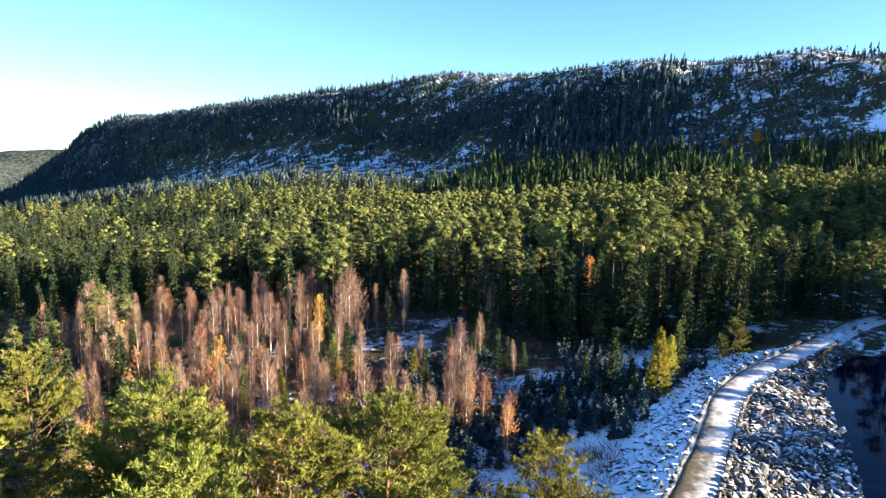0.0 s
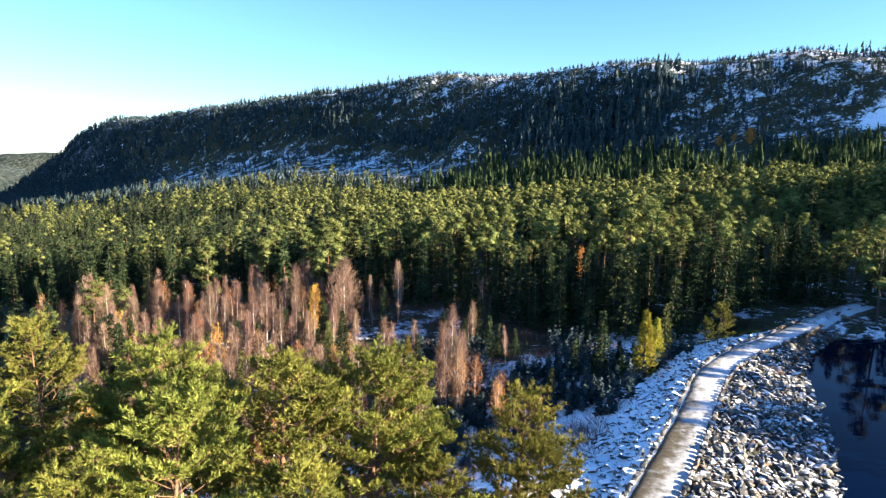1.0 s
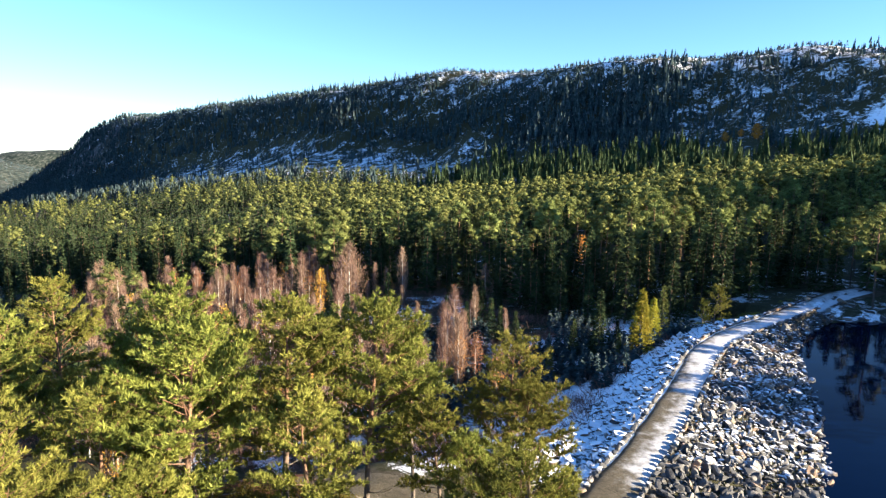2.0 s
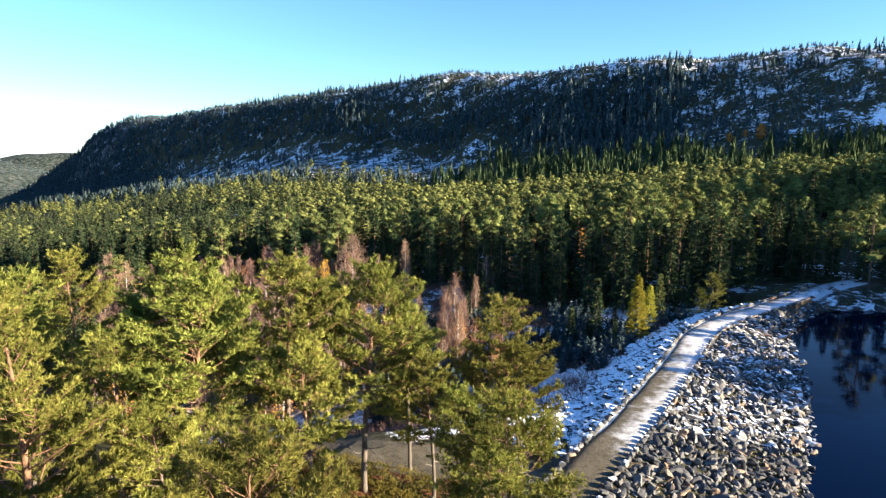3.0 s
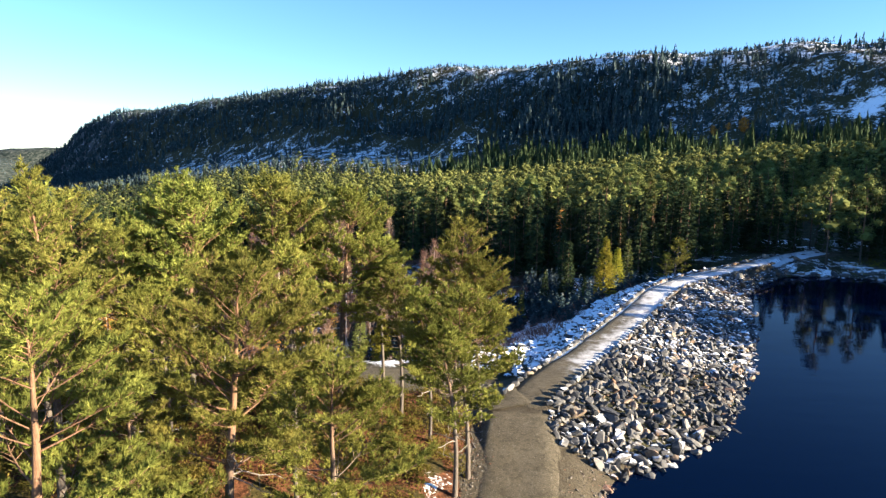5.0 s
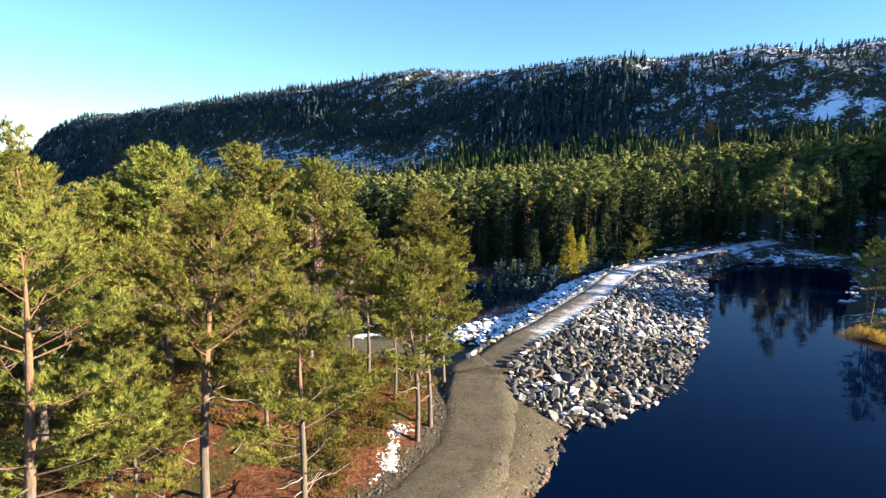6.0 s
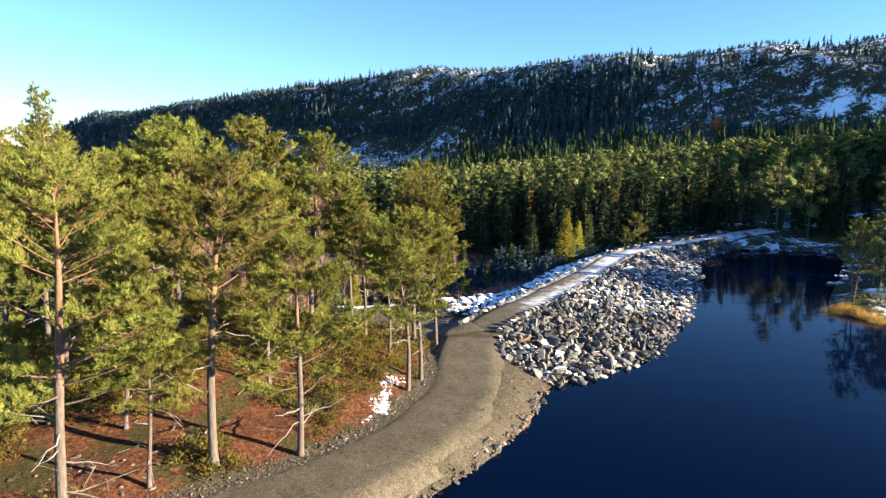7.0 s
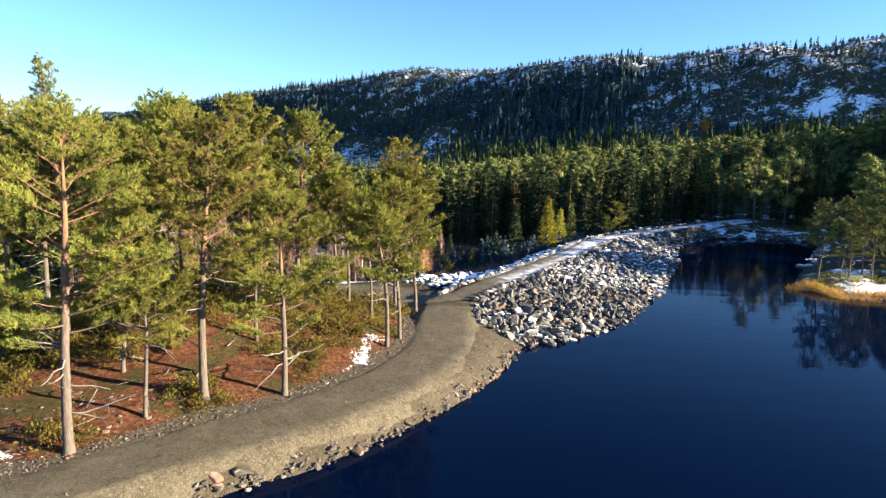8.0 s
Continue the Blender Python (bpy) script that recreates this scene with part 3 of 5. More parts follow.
def pine_meshes(h, crown_from, radius, limbs, step, needles, needle, width, trunk_r=0.2, lean=(0, 0), bare=5, near=True, needle_mat=None, bark=None, dome=0.55, gaps=0.15, fan=0.42):
    """A Scots pine: bare lower trunk, crooked limbs, and flat fans of twigs ending in upturned needle tufts."""
    wood, green = Bag(), Bag()
    z = np.array([-0.3, 0.05, 0.4, 1.2, 0.3 * h, 0.5 * h, 0.7 * h, 0.85 * h, 0.98 * h])
    u = np.clip(z / h, 0, 1)
    sway = np.stack([lean[0] * u ** 1.4 + 0.12 * np.sin(3.1 * u + h) * u * 3, lean[1] * u ** 1.4 + 0.12 * np.cos(2.3 * u + 2 * h) * u * 3], 1)
    trunk = np.column_stack([sway, z])
    r = trunk_r * np.array([1.35, 1.1, 0.92, 0.86, 0.75, 0.66, 0.45, 0.25, 0.06])
    tube(wood, trunk, r, 8 if near else 5)
    at = lambda q: np.array([np.interp(q, u, trunk[:, k]) for k in range(3)])
    thick = lambda q: np.interp(q, u, r)
    spots, ways, faces = [], [], []
    up = np.array([0, 0, 1.0])
    golden = rng.uniform(0, 6.28)
    for k in range(limbs):
        v = (k + rng.uniform(0.1, 0.9)) / limbs
        if v < 0.75 and rng.uniform() < gaps:
            continue
        q = crown_from + (1 - crown_from) * v * 0.985
        az = golden + k * 2.4 + rng.normal(0, 0.35)
        shape = (0.62 + 0.38 * min(1, v / 0.3)) * (1 - max(0, v - 0.35) / 0.65) ** dome
        length = max(0.4, radius * shape * rng.uniform(0.72, 1.14))
        rise = rng.uniform(-0.2, 0.25) + 0.85 * v
        curve = limb_curve(at(q), az, rise, length, rng.uniform(0.0, 0.3))
        if near:
            tube(wood, curve, np.linspace(min(0.3 * thick(q), 0.02 + 0.018 * length), 0.01, len(curve)), 4)
        elif k % 3 == 0:
            tube(wood, curve[[0, 2, 4]], [0.05, 0.035, 0.012], 3)
        out = unit(curve[-1] - curve[0])
        flat_side = unit(np.cross(out, up))
        n_twig = max(3, int(length / (step * 1.5)))
        for c in range(n_twig + 1):
            t = 1.0 if c == n_twig else 0.34 + 0.62 * (c + rng.uniform(0.1, 0.9)) / n_twig
            p = np.array([np.interp(t, np.linspace(0, 1, len(curve)), curve[:, a]) for a in range(3)])
            sgn = 1 if c % 2 else -1
            d = out if c == n_twig else unit(out * rng.uniform(0.45, 0.9) + sgn * flat_side * rng.uniform(0.5, 1.0) + up * rng.uniform(-0.05, 0.4))
            l = max(1.6 * step, fan * length * (1.25 - 0.75 * t) * rng.uniform(0.7, 1.25)) if c < n_twig else 2.0 * step
            tip = p + d * l + up * 0.18 * l
            if near and l > 0.35:
                tube(wood, np.stack([p, p + d * l * 0.55, tip]), [0.016, 0.011, 0.005], 3)
            m = max(3, int(l / step * 2.0))
            tt = rng.uniform(0.25, 1.05, (m, 1))
            spots.append(p + (tip - p) * tt + rng.normal(0, 0.5 * step, (m, 3)) * np.array([1, 1, 0.55]))
            ways.append(np.repeat(unit(d * 0.8 + up * 0.55)[None], m, 0))
            faces.append(np.repeat(unit(np.array([math.cos(az), math.sin(az), 0]) * 0.75 + up * 0.55)[None], m, 0))
    m = 10
    o = rng.normal(0, 1, (m, 3)) * np.array([0.16, 0.16, 0.22])
    spots.append(at(0.985) + o)
    ways.append(np.repeat(up[None], m, 0))
    faces.append(unit(o))
    C, W, N = (np.repeat(np.concatenate(a), needles, 0) for a in (spots, ways, faces))
    W = unit(W + 0.85 * unit(rng.normal(size=W.shape)))
    blades(green, C + W * rng.uniform(-0.25, 0.25, (len(C), 1)) * needle, W, needle, width, unit(0.6 * N + 0.8 * rng.normal(size=N.shape)))
    # dead snags below the crown
    snags = []
    for k in range(bare):
        q = crown_from * rng.uniform(0.35, 1.2)
        az = rng.uniform(0, 6.28)
        l = rng.uniform(0.5, 1.8) * radius / 2.6
        cv = limb_curve(at(q), az, rng.uniform(-0.2, 0.4), l, rng.uniform(-0.3, 0.2), 5)
        cv[1:] += rng.normal(0, 0.05, (4, 3))
        one = Bag() if near else wood
        tube(one, cv, np.linspace(0.035, 0.012, 5), 4)
        if near:
            fork = cv[2] + (cv[3] - cv[2]) * 0.5
            tube(one, np.stack([cv[2], fork + rng.normal(0, 0.12, 3), fork + rng.normal(0, 0.3, 3)]), [0.02, 0.014, 0.007], 3)
            snags.append(one.mesh("dead_branch", M_DEAD, True))
    return [("trunk", wood.mesh("trunk", bark or M_BARK, True)), ("crown", green.mesh("crown", needle_mat or M_PINE))] + [("dead_branch", g) for g in snags]


def ico(level):
    b = bmesh.new()
    bmesh.ops.create_icosphere(b, subdivisions=level, radius=1.0)
    V, F = np.array([v.co[:] for v in b.verts]), np.array([[v.index for v in f.verts] for f in b.faces])
    b.free()
    return V, F


ICO_COARSE = ico(1)


def pad_pine_meshes(h, crown_from, radius, pads, sprays, spray, needle_mat, bark):
    """A forest pine: a stem carrying dense rounded needle pads, shaggy at their edges."""
    wood, green = Bag(), Bag()
    tube(wood, [(0, 0, -0.3), (0.05, 0, 0.3 * h), (0.12, 0.08, 0.7 * h), (0, 0, 0.97 * h)], [0.17, 0.14, 0.09, 0.02], 5)
    for k in range(pads):
        v = (k + rng.uniform(0, 0.8)) / pads
        q = crown_from + (0.97 - crown_from) * v ** 0.85
        az = k * 2.4 + rng.normal(0, 0.5)
        reach = radius * (0.75 + 0.25 * min(1, v / 0.3)) * (1 - max(0, v - 0.25) / 0.75) ** 0.7 * rng.uniform(0.45, 0.9)
        size = radius * (0.40 - 0.17 * v) * rng.uniform(0.8, 1.25)
        c = np.array([math.cos(az) * reach, math.sin(az) * reach, q * h])
        squash = np.array([1.0, 1.0, rng.uniform(0.5, 0.75)]) * size
        tube(wood, [(0, 0, (q - 0.05) * h), c * np.array([0.5, 0.5, 1]) - (0, 0, 0.2), c], [0.05, 0.035, 0.015], 3)
        V, F = ICO_COARSE
        green.add(c + V * squash * (0.72 + 0.13 * rng.normal(size=(len(V), 1))), F)
        o = unit(rng.normal(size=(sprays, 3)) + np.array([0, 0, 0.25]))
        p = c + o * squash * rng.uniform(0.7, 1.08, (sprays, 1))
        w = unit(0.7 * np.cross(o, rng.normal(size=o.shape)) + 0.55 * o + np.array([0, 0, 0.25]))
        blades(green, p, w, spray, spray * 0.32, unit(o + 0.28 * rng.normal(size=o.shape)))
    return [("trunk", wood.mesh("trunk", bark, True)), ("crown", green.mesh("crown", needle_mat))]


def spruce_meshes(h, radius, whorls, per, needles, needle, width, mat, start=0.06, bark=None):
    """A spruce: a narrow cone of drooping boughs with ragged tips."""
    wood, green = Bag(), Bag()
    tube(wood, [(0, 0, -0.3), (0, 0, 0.3), (0.03, 0, h * 0.5), (0, 0.02, h * 0.99)], [h * 0.016, h * 0.012, h * 0.008, 0.01], 6)
    C, W = [], []
    for k in range(whorls):
        v = (k + rng.uniform(0, 0.7)) / whorls
        q = start + (1 - start) * v
        for a in range(per if v < 0.8 else max(3, per - 2)):
            az = 2 * math.pi * (a + rng.uniform(-0.3, 0.3)) / per + k * 1.3
            l = max(0.18, radius * (1 - v) ** 0.85 * rng.uniform(0.65, 1.12))
            t = rng.uniform(0.12, 1.0, needles) ** 0.7
            out = np.array([math.cos(az), math.sin(az), 0.0])
            tilt = 0.35 * v - 0.12
            p = np.array([0, 0, min(0.985, q + rng.uniform(-0.6, 0.6) / whorls) * h]) + t[:, None] * l * (out + np.array([0, 0, tilt])) - np.array([0, 0, 1.0]) * (t * (1 - t) * 0.5 * l)[:, None]
            side = np.array([-out[1], out[0], 0])
            sg = rng.choice([-1, 1], needles)[:, None]
            C.append(p)
            W.append(unit(out * 0.7 + side * sg * rng.uniform(0.1, 0.9, (needles, 1)) + np.array([0, 0, -0.28]) + rng.normal(0, 0.16, (needles, 3))))
    C.append(np.repeat([[0, 0, h * 0.97]], 8, 0))
    W.append(unit(rng.normal(0, 0.3, (8, 3)) + np.array([0, 0, 1.0])))
    blades(green, np.concatenate(C), np.concatenate(W), needle, width)
    return [("trunk", wood.mesh("trunk", bark or M_BARK_FAR, True)), ("crown", green.mesh("crown", mat))]


def birch_meshes(h, radius, twigs, leaves, leaf_mat, leaf=0.07):
    """A slim autumn birch: pale stem, steep fine twigs, a few leaves left."""
    wood, fine, green = Bag(), Bag(), Bag()
    lean = rng.normal(0, 0.25, 2)
    top = np.array([lean[0], lean[1], h])
    tube(wood, [(0, 0, -0.3), (lean[0] * 0.1, lean[1] * 0.1, h * 0.3), (lean[0] * 0.45, lean[1] * 0.45, h * 0.65), top], [h * 0.011, h * 0.009, h * 0.006, 0.01], 6)
    q = rng.uniform(0.1, 1.0, twigs) ** 0.85
    az = rng.uniform(0, 6.28, twigs)
    reach = radius * np.sin(np.clip(q, 0.05, 1) ** 1.3 * 2.9 + 0.15)
    out = np.stack([np.cos(az), np.sin(az), np.zeros(twigs)], 1)
    base = top * q[:, None] * 0.97 + out * (reach * rng.uniform(0, 0.85, twigs))[:, None]
    way = unit(out * 0.42 + np.array([0, 0, 1.0]) + rng.normal(0, 0.2, (twigs, 3)))
    blades(fine, base, way, 0.9, 0.05)
    for k in range(14 if radius > 2 else 0):
        j = rng.integers(twigs)
        e = q[j] * 0.85
        s = np.array([np.interp(e, [0, 0.3, 0.65, 1], [0, 0.1, 0.45, 1]) * lean[0], np.interp(e, [0, 0.3, 0.65, 1], [0, 0.1, 0.45, 1]) * lean[1], e * h])
        tube(wood, [s, (s + base[j]) / 2 + (0, 0, 0.05), base[j] + way[j] * 0.5], [0.022, 0.016, 0.006], 3)
    if leaves:
        pick = rng.integers(0, twigs, leaves)
        flakes(green, base[pick] + way[pick] * rng.uniform(0, 1, (leaves, 1)) + rng.normal(0, 0.1, (leaves, 3)), leaf)
    return [("trunk", wood.mesh("trunk", M_BIRCH, True)), ("crown", fine.mesh("crown", M_TWIG))] + ([("foliage", green.mesh("foliage", leaf_mat))] if leaves else [])


def tree(name, label, group, meshes, at, turn=0.0, scale=1.0):
    ob = thing(name, label, "tree", group)
    for nm, me in meshes:
        part(nm, me, ob)
    ob.matrix_basis = pose(*at, 0, 0, turn) @ Matrix.Scale(scale, 4)
    return ob


def stand(x, y):
    return (float(x), float(y), float(height(np.array([x]), np.array([y]))[0]))


def place_copy(ob, x, y, scale, turn, sink=0.0):
    """A copy of a tree at a place, to its own size."""
    px, py, pz = stand(x, y)
    c = copy_thing(ob, pose(px, py, pz - sink, rng.normal(0, 1.2), rng.normal(0, 1.2), turn))
    c.matrix_basis = pose(px, py, pz - sink, rng.normal(0, 1.2), rng.normal(0, 1.2), turn) @ Matrix.Diagonal((scale * rng.uniform(0.92, 1.08), scale * rng.uniform(0.92, 1.08), scale, 1))
    return c


# pines beside the road: x, y, top above the lake, crown base share, crown radius, trunk radius
PINE_LABEL = "tall Scots pine with bare lower trunk and yellow-green crown"
NEAR_PINES = [
    (-6.7, 5.6, 13.0, 0.36, 3.1, 0.23), (-3.2, 9.7, 12.8, 0.5, 2.9, 0.23), (-0.1, 10.95, 9.7, 0.36, 2.9, 0.17), (-5.04, 8.15, 7.7, 0.5, 1.8, 0.11),
    (-2.4, 16.0, 7.6, 0.6, 1.2, 0.12), (1.6, 25.0, 9.8, 0.55, 1.8, 0.13), (3.2, 22.5, 9.2, 0.6, 1.5, 0.11), (4.3, 17.9, 8.6, 0.55, 2.0, 0.15),
    (5.0, 19.6, 9.8, 0.5, 2.6, 0.15), (4.7, 26.6, 12.4, 0.52, 2.3, 0.16), (6.1, 25.6, 10.4, 0.48, 2.2, 0.14), (-2.0, 26.8, 14.0, 0.45, 3.1, 0.2),
    (0.2, 31.2, 10.6, 0.55, 1.9, 0.14), (-8.2, 20.8, 14.4, 0.5, 2.8, 0.2), (-5.1, 23.6, 14.8, 0.5, 2.8, 0.2), (-10.7, 26.2, 14.6, 0.45, 3.0, 0.2),
    (-10.2, 18.6, 12.8, 0.42, 2.6, 0.19), (-3.4, 20.8, 11.6, 0.55, 2.2, 0.16), (-7.4, 11.8, 9.2, 0.4, 2.0, 0.12), (-8.3, 18.0, 10.5, 0.45, 2.0, 0.13),
    (-13.5, 10.5, 13.0, 0.3, 3.0, 0.2), (-16.2, 22.4, 14.2, 0.4, 2.9, 0.2), (-20.6, 34.6, 13.2, 0.45, 2.8, 0.18),
]
for k, (x, y, top, cf, cr, tr) in enumerate(NEAR_PINES):
    x0, y0, z0 = stand(x, y)
    hh = top - z0
    big, close = cr > 2.0, y < 20 or x > 0
    first = y < 12.5
    me = pine_meshes(hh, cf - 0.07, cr * 1.1, int(36 + 9 * cr), 0.13 if first else 0.15, 18 if first else 13 if close else 9, 0.19 if first else 0.2 if close else 0.22, 0.022 if first else 0.034 if close else 0.052, trunk_r=tr * 0.88, gaps=0.38 if first else 0.18, lean=(rng.normal(0, 0.3), rng.normal(0, 0.3)), bare=9 if big else 5)
    tree("pine", PINE_LABEL if hh > 8 else "slender young Scots pine with a small crown", "pines beside the gravel road", me, (x0, y0, z0), 0.0)

x0, y0, z0 = stand(-11.3, 14.8)
tree("pine", "narrow spire-topped pine above the other crowns", "pines beside the gravel road", pine_meshes(15.5 - z0, 0.3, 3.1, 74, 0.14, 13, 0.2, 0.032, trunk_r=0.19, bare=6, dome=1.25, fan=0.36), (x0, y0, z0))

# pines further back on the knoll and to the side, from four grown forms
forms = []
for k in range(4):
    me = pine_meshes(12.0, 0.38 + 0.05 * k, 2.6 + 0.15 * k, 46, 0.22, 7, 0.24, 0.085, trunk_r=0.17, lean=(0.2 * k - 0.3, 0.2), bare=5)
    forms.append(tree("pine", "Scots pine with a broad yellow-green crown on the knoll", "pines on the knoll", me, stand(-17.0 - 4 * k, 20.0 + 5 * k), 40 * k))
for k in range(18):
    while True:
        x, y = rng.uniform(-48, -11), rng.uniform(6, 46)
        if (x > -16 and y < 26) or (-31 < x < -16 and y > 29):
            continue
        if 0.8 * (y + 9) > -x - 9 + 6 or y > 14:
            break
    # crowns fall away with the ground behind the knoll
    most = (22.0 - 0.36 * (y - 2) - stand(x, y)[2]) / 12.0
    if most > 0.4:
        place_copy(forms[k % 4], x, y, min(rng.uniform(0.75, 1.12), most), rng.uniform(0, 360))

# young pines on the peninsula
low = [tree("pine", "small weathered pine on the rocky point", "pines on the point", pine_meshes(7.2, 0.42, 1.5, 26, 0.24, 8, 0.26, 0.09, trunk_r=0.085, bare=7, lean=(0.3, 0.2), needle_mat=M_PINE_FAR), stand(45.2, 41.0), 20)]
for x, y, s in [(46.3, 39.6, 0.9), (48.0, 40.6, 1.1), (49.4, 39.4, 1.0), (50.6, 42.2, 1.25), (52.6, 41.0, 1.0), (54.5, 43.5, 1.2), (47.6, 44.5, 1.1), (57.0, 40.0, 1.15), (60.5, 42.0, 1.2), (52.0, 47.5, 1.2), (58.0, 48.0, 1.2), (65.0, 44.5, 1.2)]:
    place_copy(low[0], x, y, 0.8 * s, rng.uniform(0, 360))

# spruces and small pines at the dam's downstream toe
tall = [tree("spruce", "dark green spruce at the edge of the dam", "spruces below the dam", spruce_meshes(5.6 - stand(20.7, 68.6)[2], 1.6, 30, 8, 11, 0.38, 0.15, M_SPRUCE), stand(20.7, 68.6)),
        tree("golden_spruce", "yellow-green sunlit spruce at the edge of the dam", "spruces below the dam", spruce_meshes(6.8 - stand(24.1, 64.4)[2], 1.7, 36, 9, 20, 0.36, 0.09, M_SPRUCE_SUNLIT), stand(24.1, 64.4)),
        tree("spruce", "grey-green young spruce at the edge of the dam", "spruces below the dam", spruce_meshes(5.4 - stand(29.5, 72.7)[2], 1.3, 28, 7, 16, 0.34, 0.1, M_PINE_FAR), stand(29.5, 72.7)),
        tree("pine", "small bushy pine beside the dam path", "spruces below the dam", pine_meshes(5.0 - stand(35.7, 72.1)[2], 0.16, 1.5, 34, 0.2, 9, 0.24, 0.08, trunk_r=0.09, bare=2), stand(35.7, 72.1))]
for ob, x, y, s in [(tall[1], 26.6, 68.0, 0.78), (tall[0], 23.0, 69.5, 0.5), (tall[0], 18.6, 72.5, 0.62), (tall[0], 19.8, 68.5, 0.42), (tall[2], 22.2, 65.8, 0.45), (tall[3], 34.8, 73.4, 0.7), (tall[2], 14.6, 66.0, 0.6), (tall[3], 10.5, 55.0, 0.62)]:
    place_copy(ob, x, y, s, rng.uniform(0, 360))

# birch stand in the hollow
births = []
for k in range(5):
    births.append(tree("birch", "slim bare birch with a haze of brown twigs", "birches in the hollow", birch_meshes(8.0 + 0.4 * k, 0.8 + 0.09 * k, 760, 60, M_RUST, 0.06), stand(-28 + 8 * k, 62 + 3 * k)))
rusty = [tree("birch", "birch with thin rust-brown autumn leaves", "birches in the hollow", birch_meshes(7.5, 1.15, 300, 520, M_RUST, 0.1), stand(-33, 70)),
         tree("birch", "birch still full of golden leaves", "birches in the hollow", birch_meshes(7.0, 1.2, 200, 620, M_GOLD, 0.10), stand(-31, 58))]
for k in range(470):
    x, y = rng.uniform(-66, 9), 46 + 78 * rng.uniform() ** 1.25
    if y < 50 + 0.05 * abs(x) or (x > -3 and y > 74) or x < -0.62 * y or fbm(x, y, 14, 3) < -0.35:
        continue
    p = rng.uniform()
    place_copy(births[k % 5] if p < 0.72 else rusty[0] if p < 0.88 else rusty[1], x, y, rng.uniform(0.6, 1.1), rng.uniform(0, 360))
for k in range(60):
    x, y = rng.uniform(-26, 14), rng.uniform(76, 118)
    if y < 100 + 0.4 * (14 - x) or x < 4:
        place_copy(births[k % 5] if k % 2 else tall[0], x, y, rng.uniform(0.45, 0.85), rng.uniform(0, 360))
big_birch = tree("birch", "large grey birch with a wide bare crown", "birches in the hollow", birch_meshes(12.5, 3.6, 2600, 160, M_RUST, 0.06), stand(-11.8, 97.0))
gold = tree("birch", "small birch with bright golden leaves", "birches in the hollow", birch_meshes(8.5, 1.1, 200, 1100, M_GOLD, 0.11), stand(-16.2, 95.5))
for x, y, sc in [(-24.9, 47.3, 1.1), (-23.5, 72.0, 1.15), (-27.0, 52.0, 0.95), (-10.5, 58.0, 0.8), (-29.0, 60.0, 0.9)]:
    place_copy(rusty[1], x, y, sc, rng.uniform(0, 360))
for k in range(30):
    place_copy(tall[int(rng.integers(3))], rng.uniform(-44, 2), rng.uniform(52, 90), rng.uniform(0.5, 0.95), rng.uniform(0, 360))
lone = tree("golden_birch", "broad golden-leaved birch at the foot of the ridge", "birches under the ridge", birch_meshes(11.0, 4.2, 160, 900, M_GOLD, 0.42), stand(210.0, 406.7))
for x, y, sc in [(195.5, 418.7, 0.65), (203.0, 414.0, 0.5), (165.3, 443.8, 0.6), (300.0, 330.0, 0.6)]:
    place_copy(lone, x, y, sc, rng.uniform(0, 360))
white = tree("birch", "slim white-stemmed birch standing clear of the stand", "birches in the hollow", birch_meshes(9.0, 0.95, 420, 40, M_RUST, 0.06), stand(3.1, 66.0))

# the forest behind: counted trees in front, joined woods further off
wood_pines = []
for k in range(5):
    me = pad_pine_meshes(15.0, 0.30 + 0.07 * k, 3.0 + 0.15 * k, 16, 74, 0.48, M_PINE_FAR, M_BARK_FAR)
    wood_pines.append(tree("pine", "forest pine with a sunlit olive crown", "forest pines behind the hollow", me, stand(-40 + 22 * k, 118 + 4 * k), 30 * k))
wood_spruces = []
for k in range(3):
    me = spruce_meshes(13.0 + k, 2.1, 28, 6, 10, 0.7, 0.3, M_SPRUCE)
    wood_spruces.append(tree("spruce", "dark forest spruce with drooping boughs", "forest spruces behind the hollow", me, stand(-55 + 30 * k, 112 + 3 * k), 30 * k))


def forest_front(x):
    """The near edge of the forest, as y over x."""
    return np.interp(x, [-140, -60, -30, -5, 10, 20, 34, 42, 50, 58, 66, 75, 120, 200], [122, 132, 132, 120, 102, 90, 84, 84, 90, 88, 84, 84, 86, 80])


taken = []
def free_spot(x, y, gap):
    for a, b in taken:
        if abs(a - x) < gap and abs(b - y) < gap:
            return False
    taken.append((x, y))
    return True


count = 0
while count < 360:
    y = 80 + 84 * rng.uniform() ** 1.1
    x = rng.uniform(-0.72 * y - 8, 0.78 * y + 8)
    if y < forest_front(x) + fbm(x, y, 20, 2) * 5 or (fbm(x, y, 26, 4) < -0.28 and y > forest_front(x) + 8) or not free_spot(x, y, 3.3) or in_lake(np.array([x]), np.array([y]))[0]:
        continue
    edge = y - forest_front(x)
    p = rng.uniform()
    spr = 0.75 if edge < 13 and x > -12 else 0.92 if x < -0.25 * y else 0.6 if (edge < 20 and x > -15) else 0.18
    if p < spr or (edge < 8 and x > -12):
        place_copy(wood_spruces[count % 3], x, y, rng.uniform(0.55, 1.05), rng.uniform(0, 360))
    else:
        place_copy(wood_pines[count % 5], x, y, (rng.uniform(0.62, 1.0) + 0.14 * float(fbm(x, y, 18, 6))) * (0.85 if x > 60 else 1.0), rng.uniform(0, 360))
    count += 1

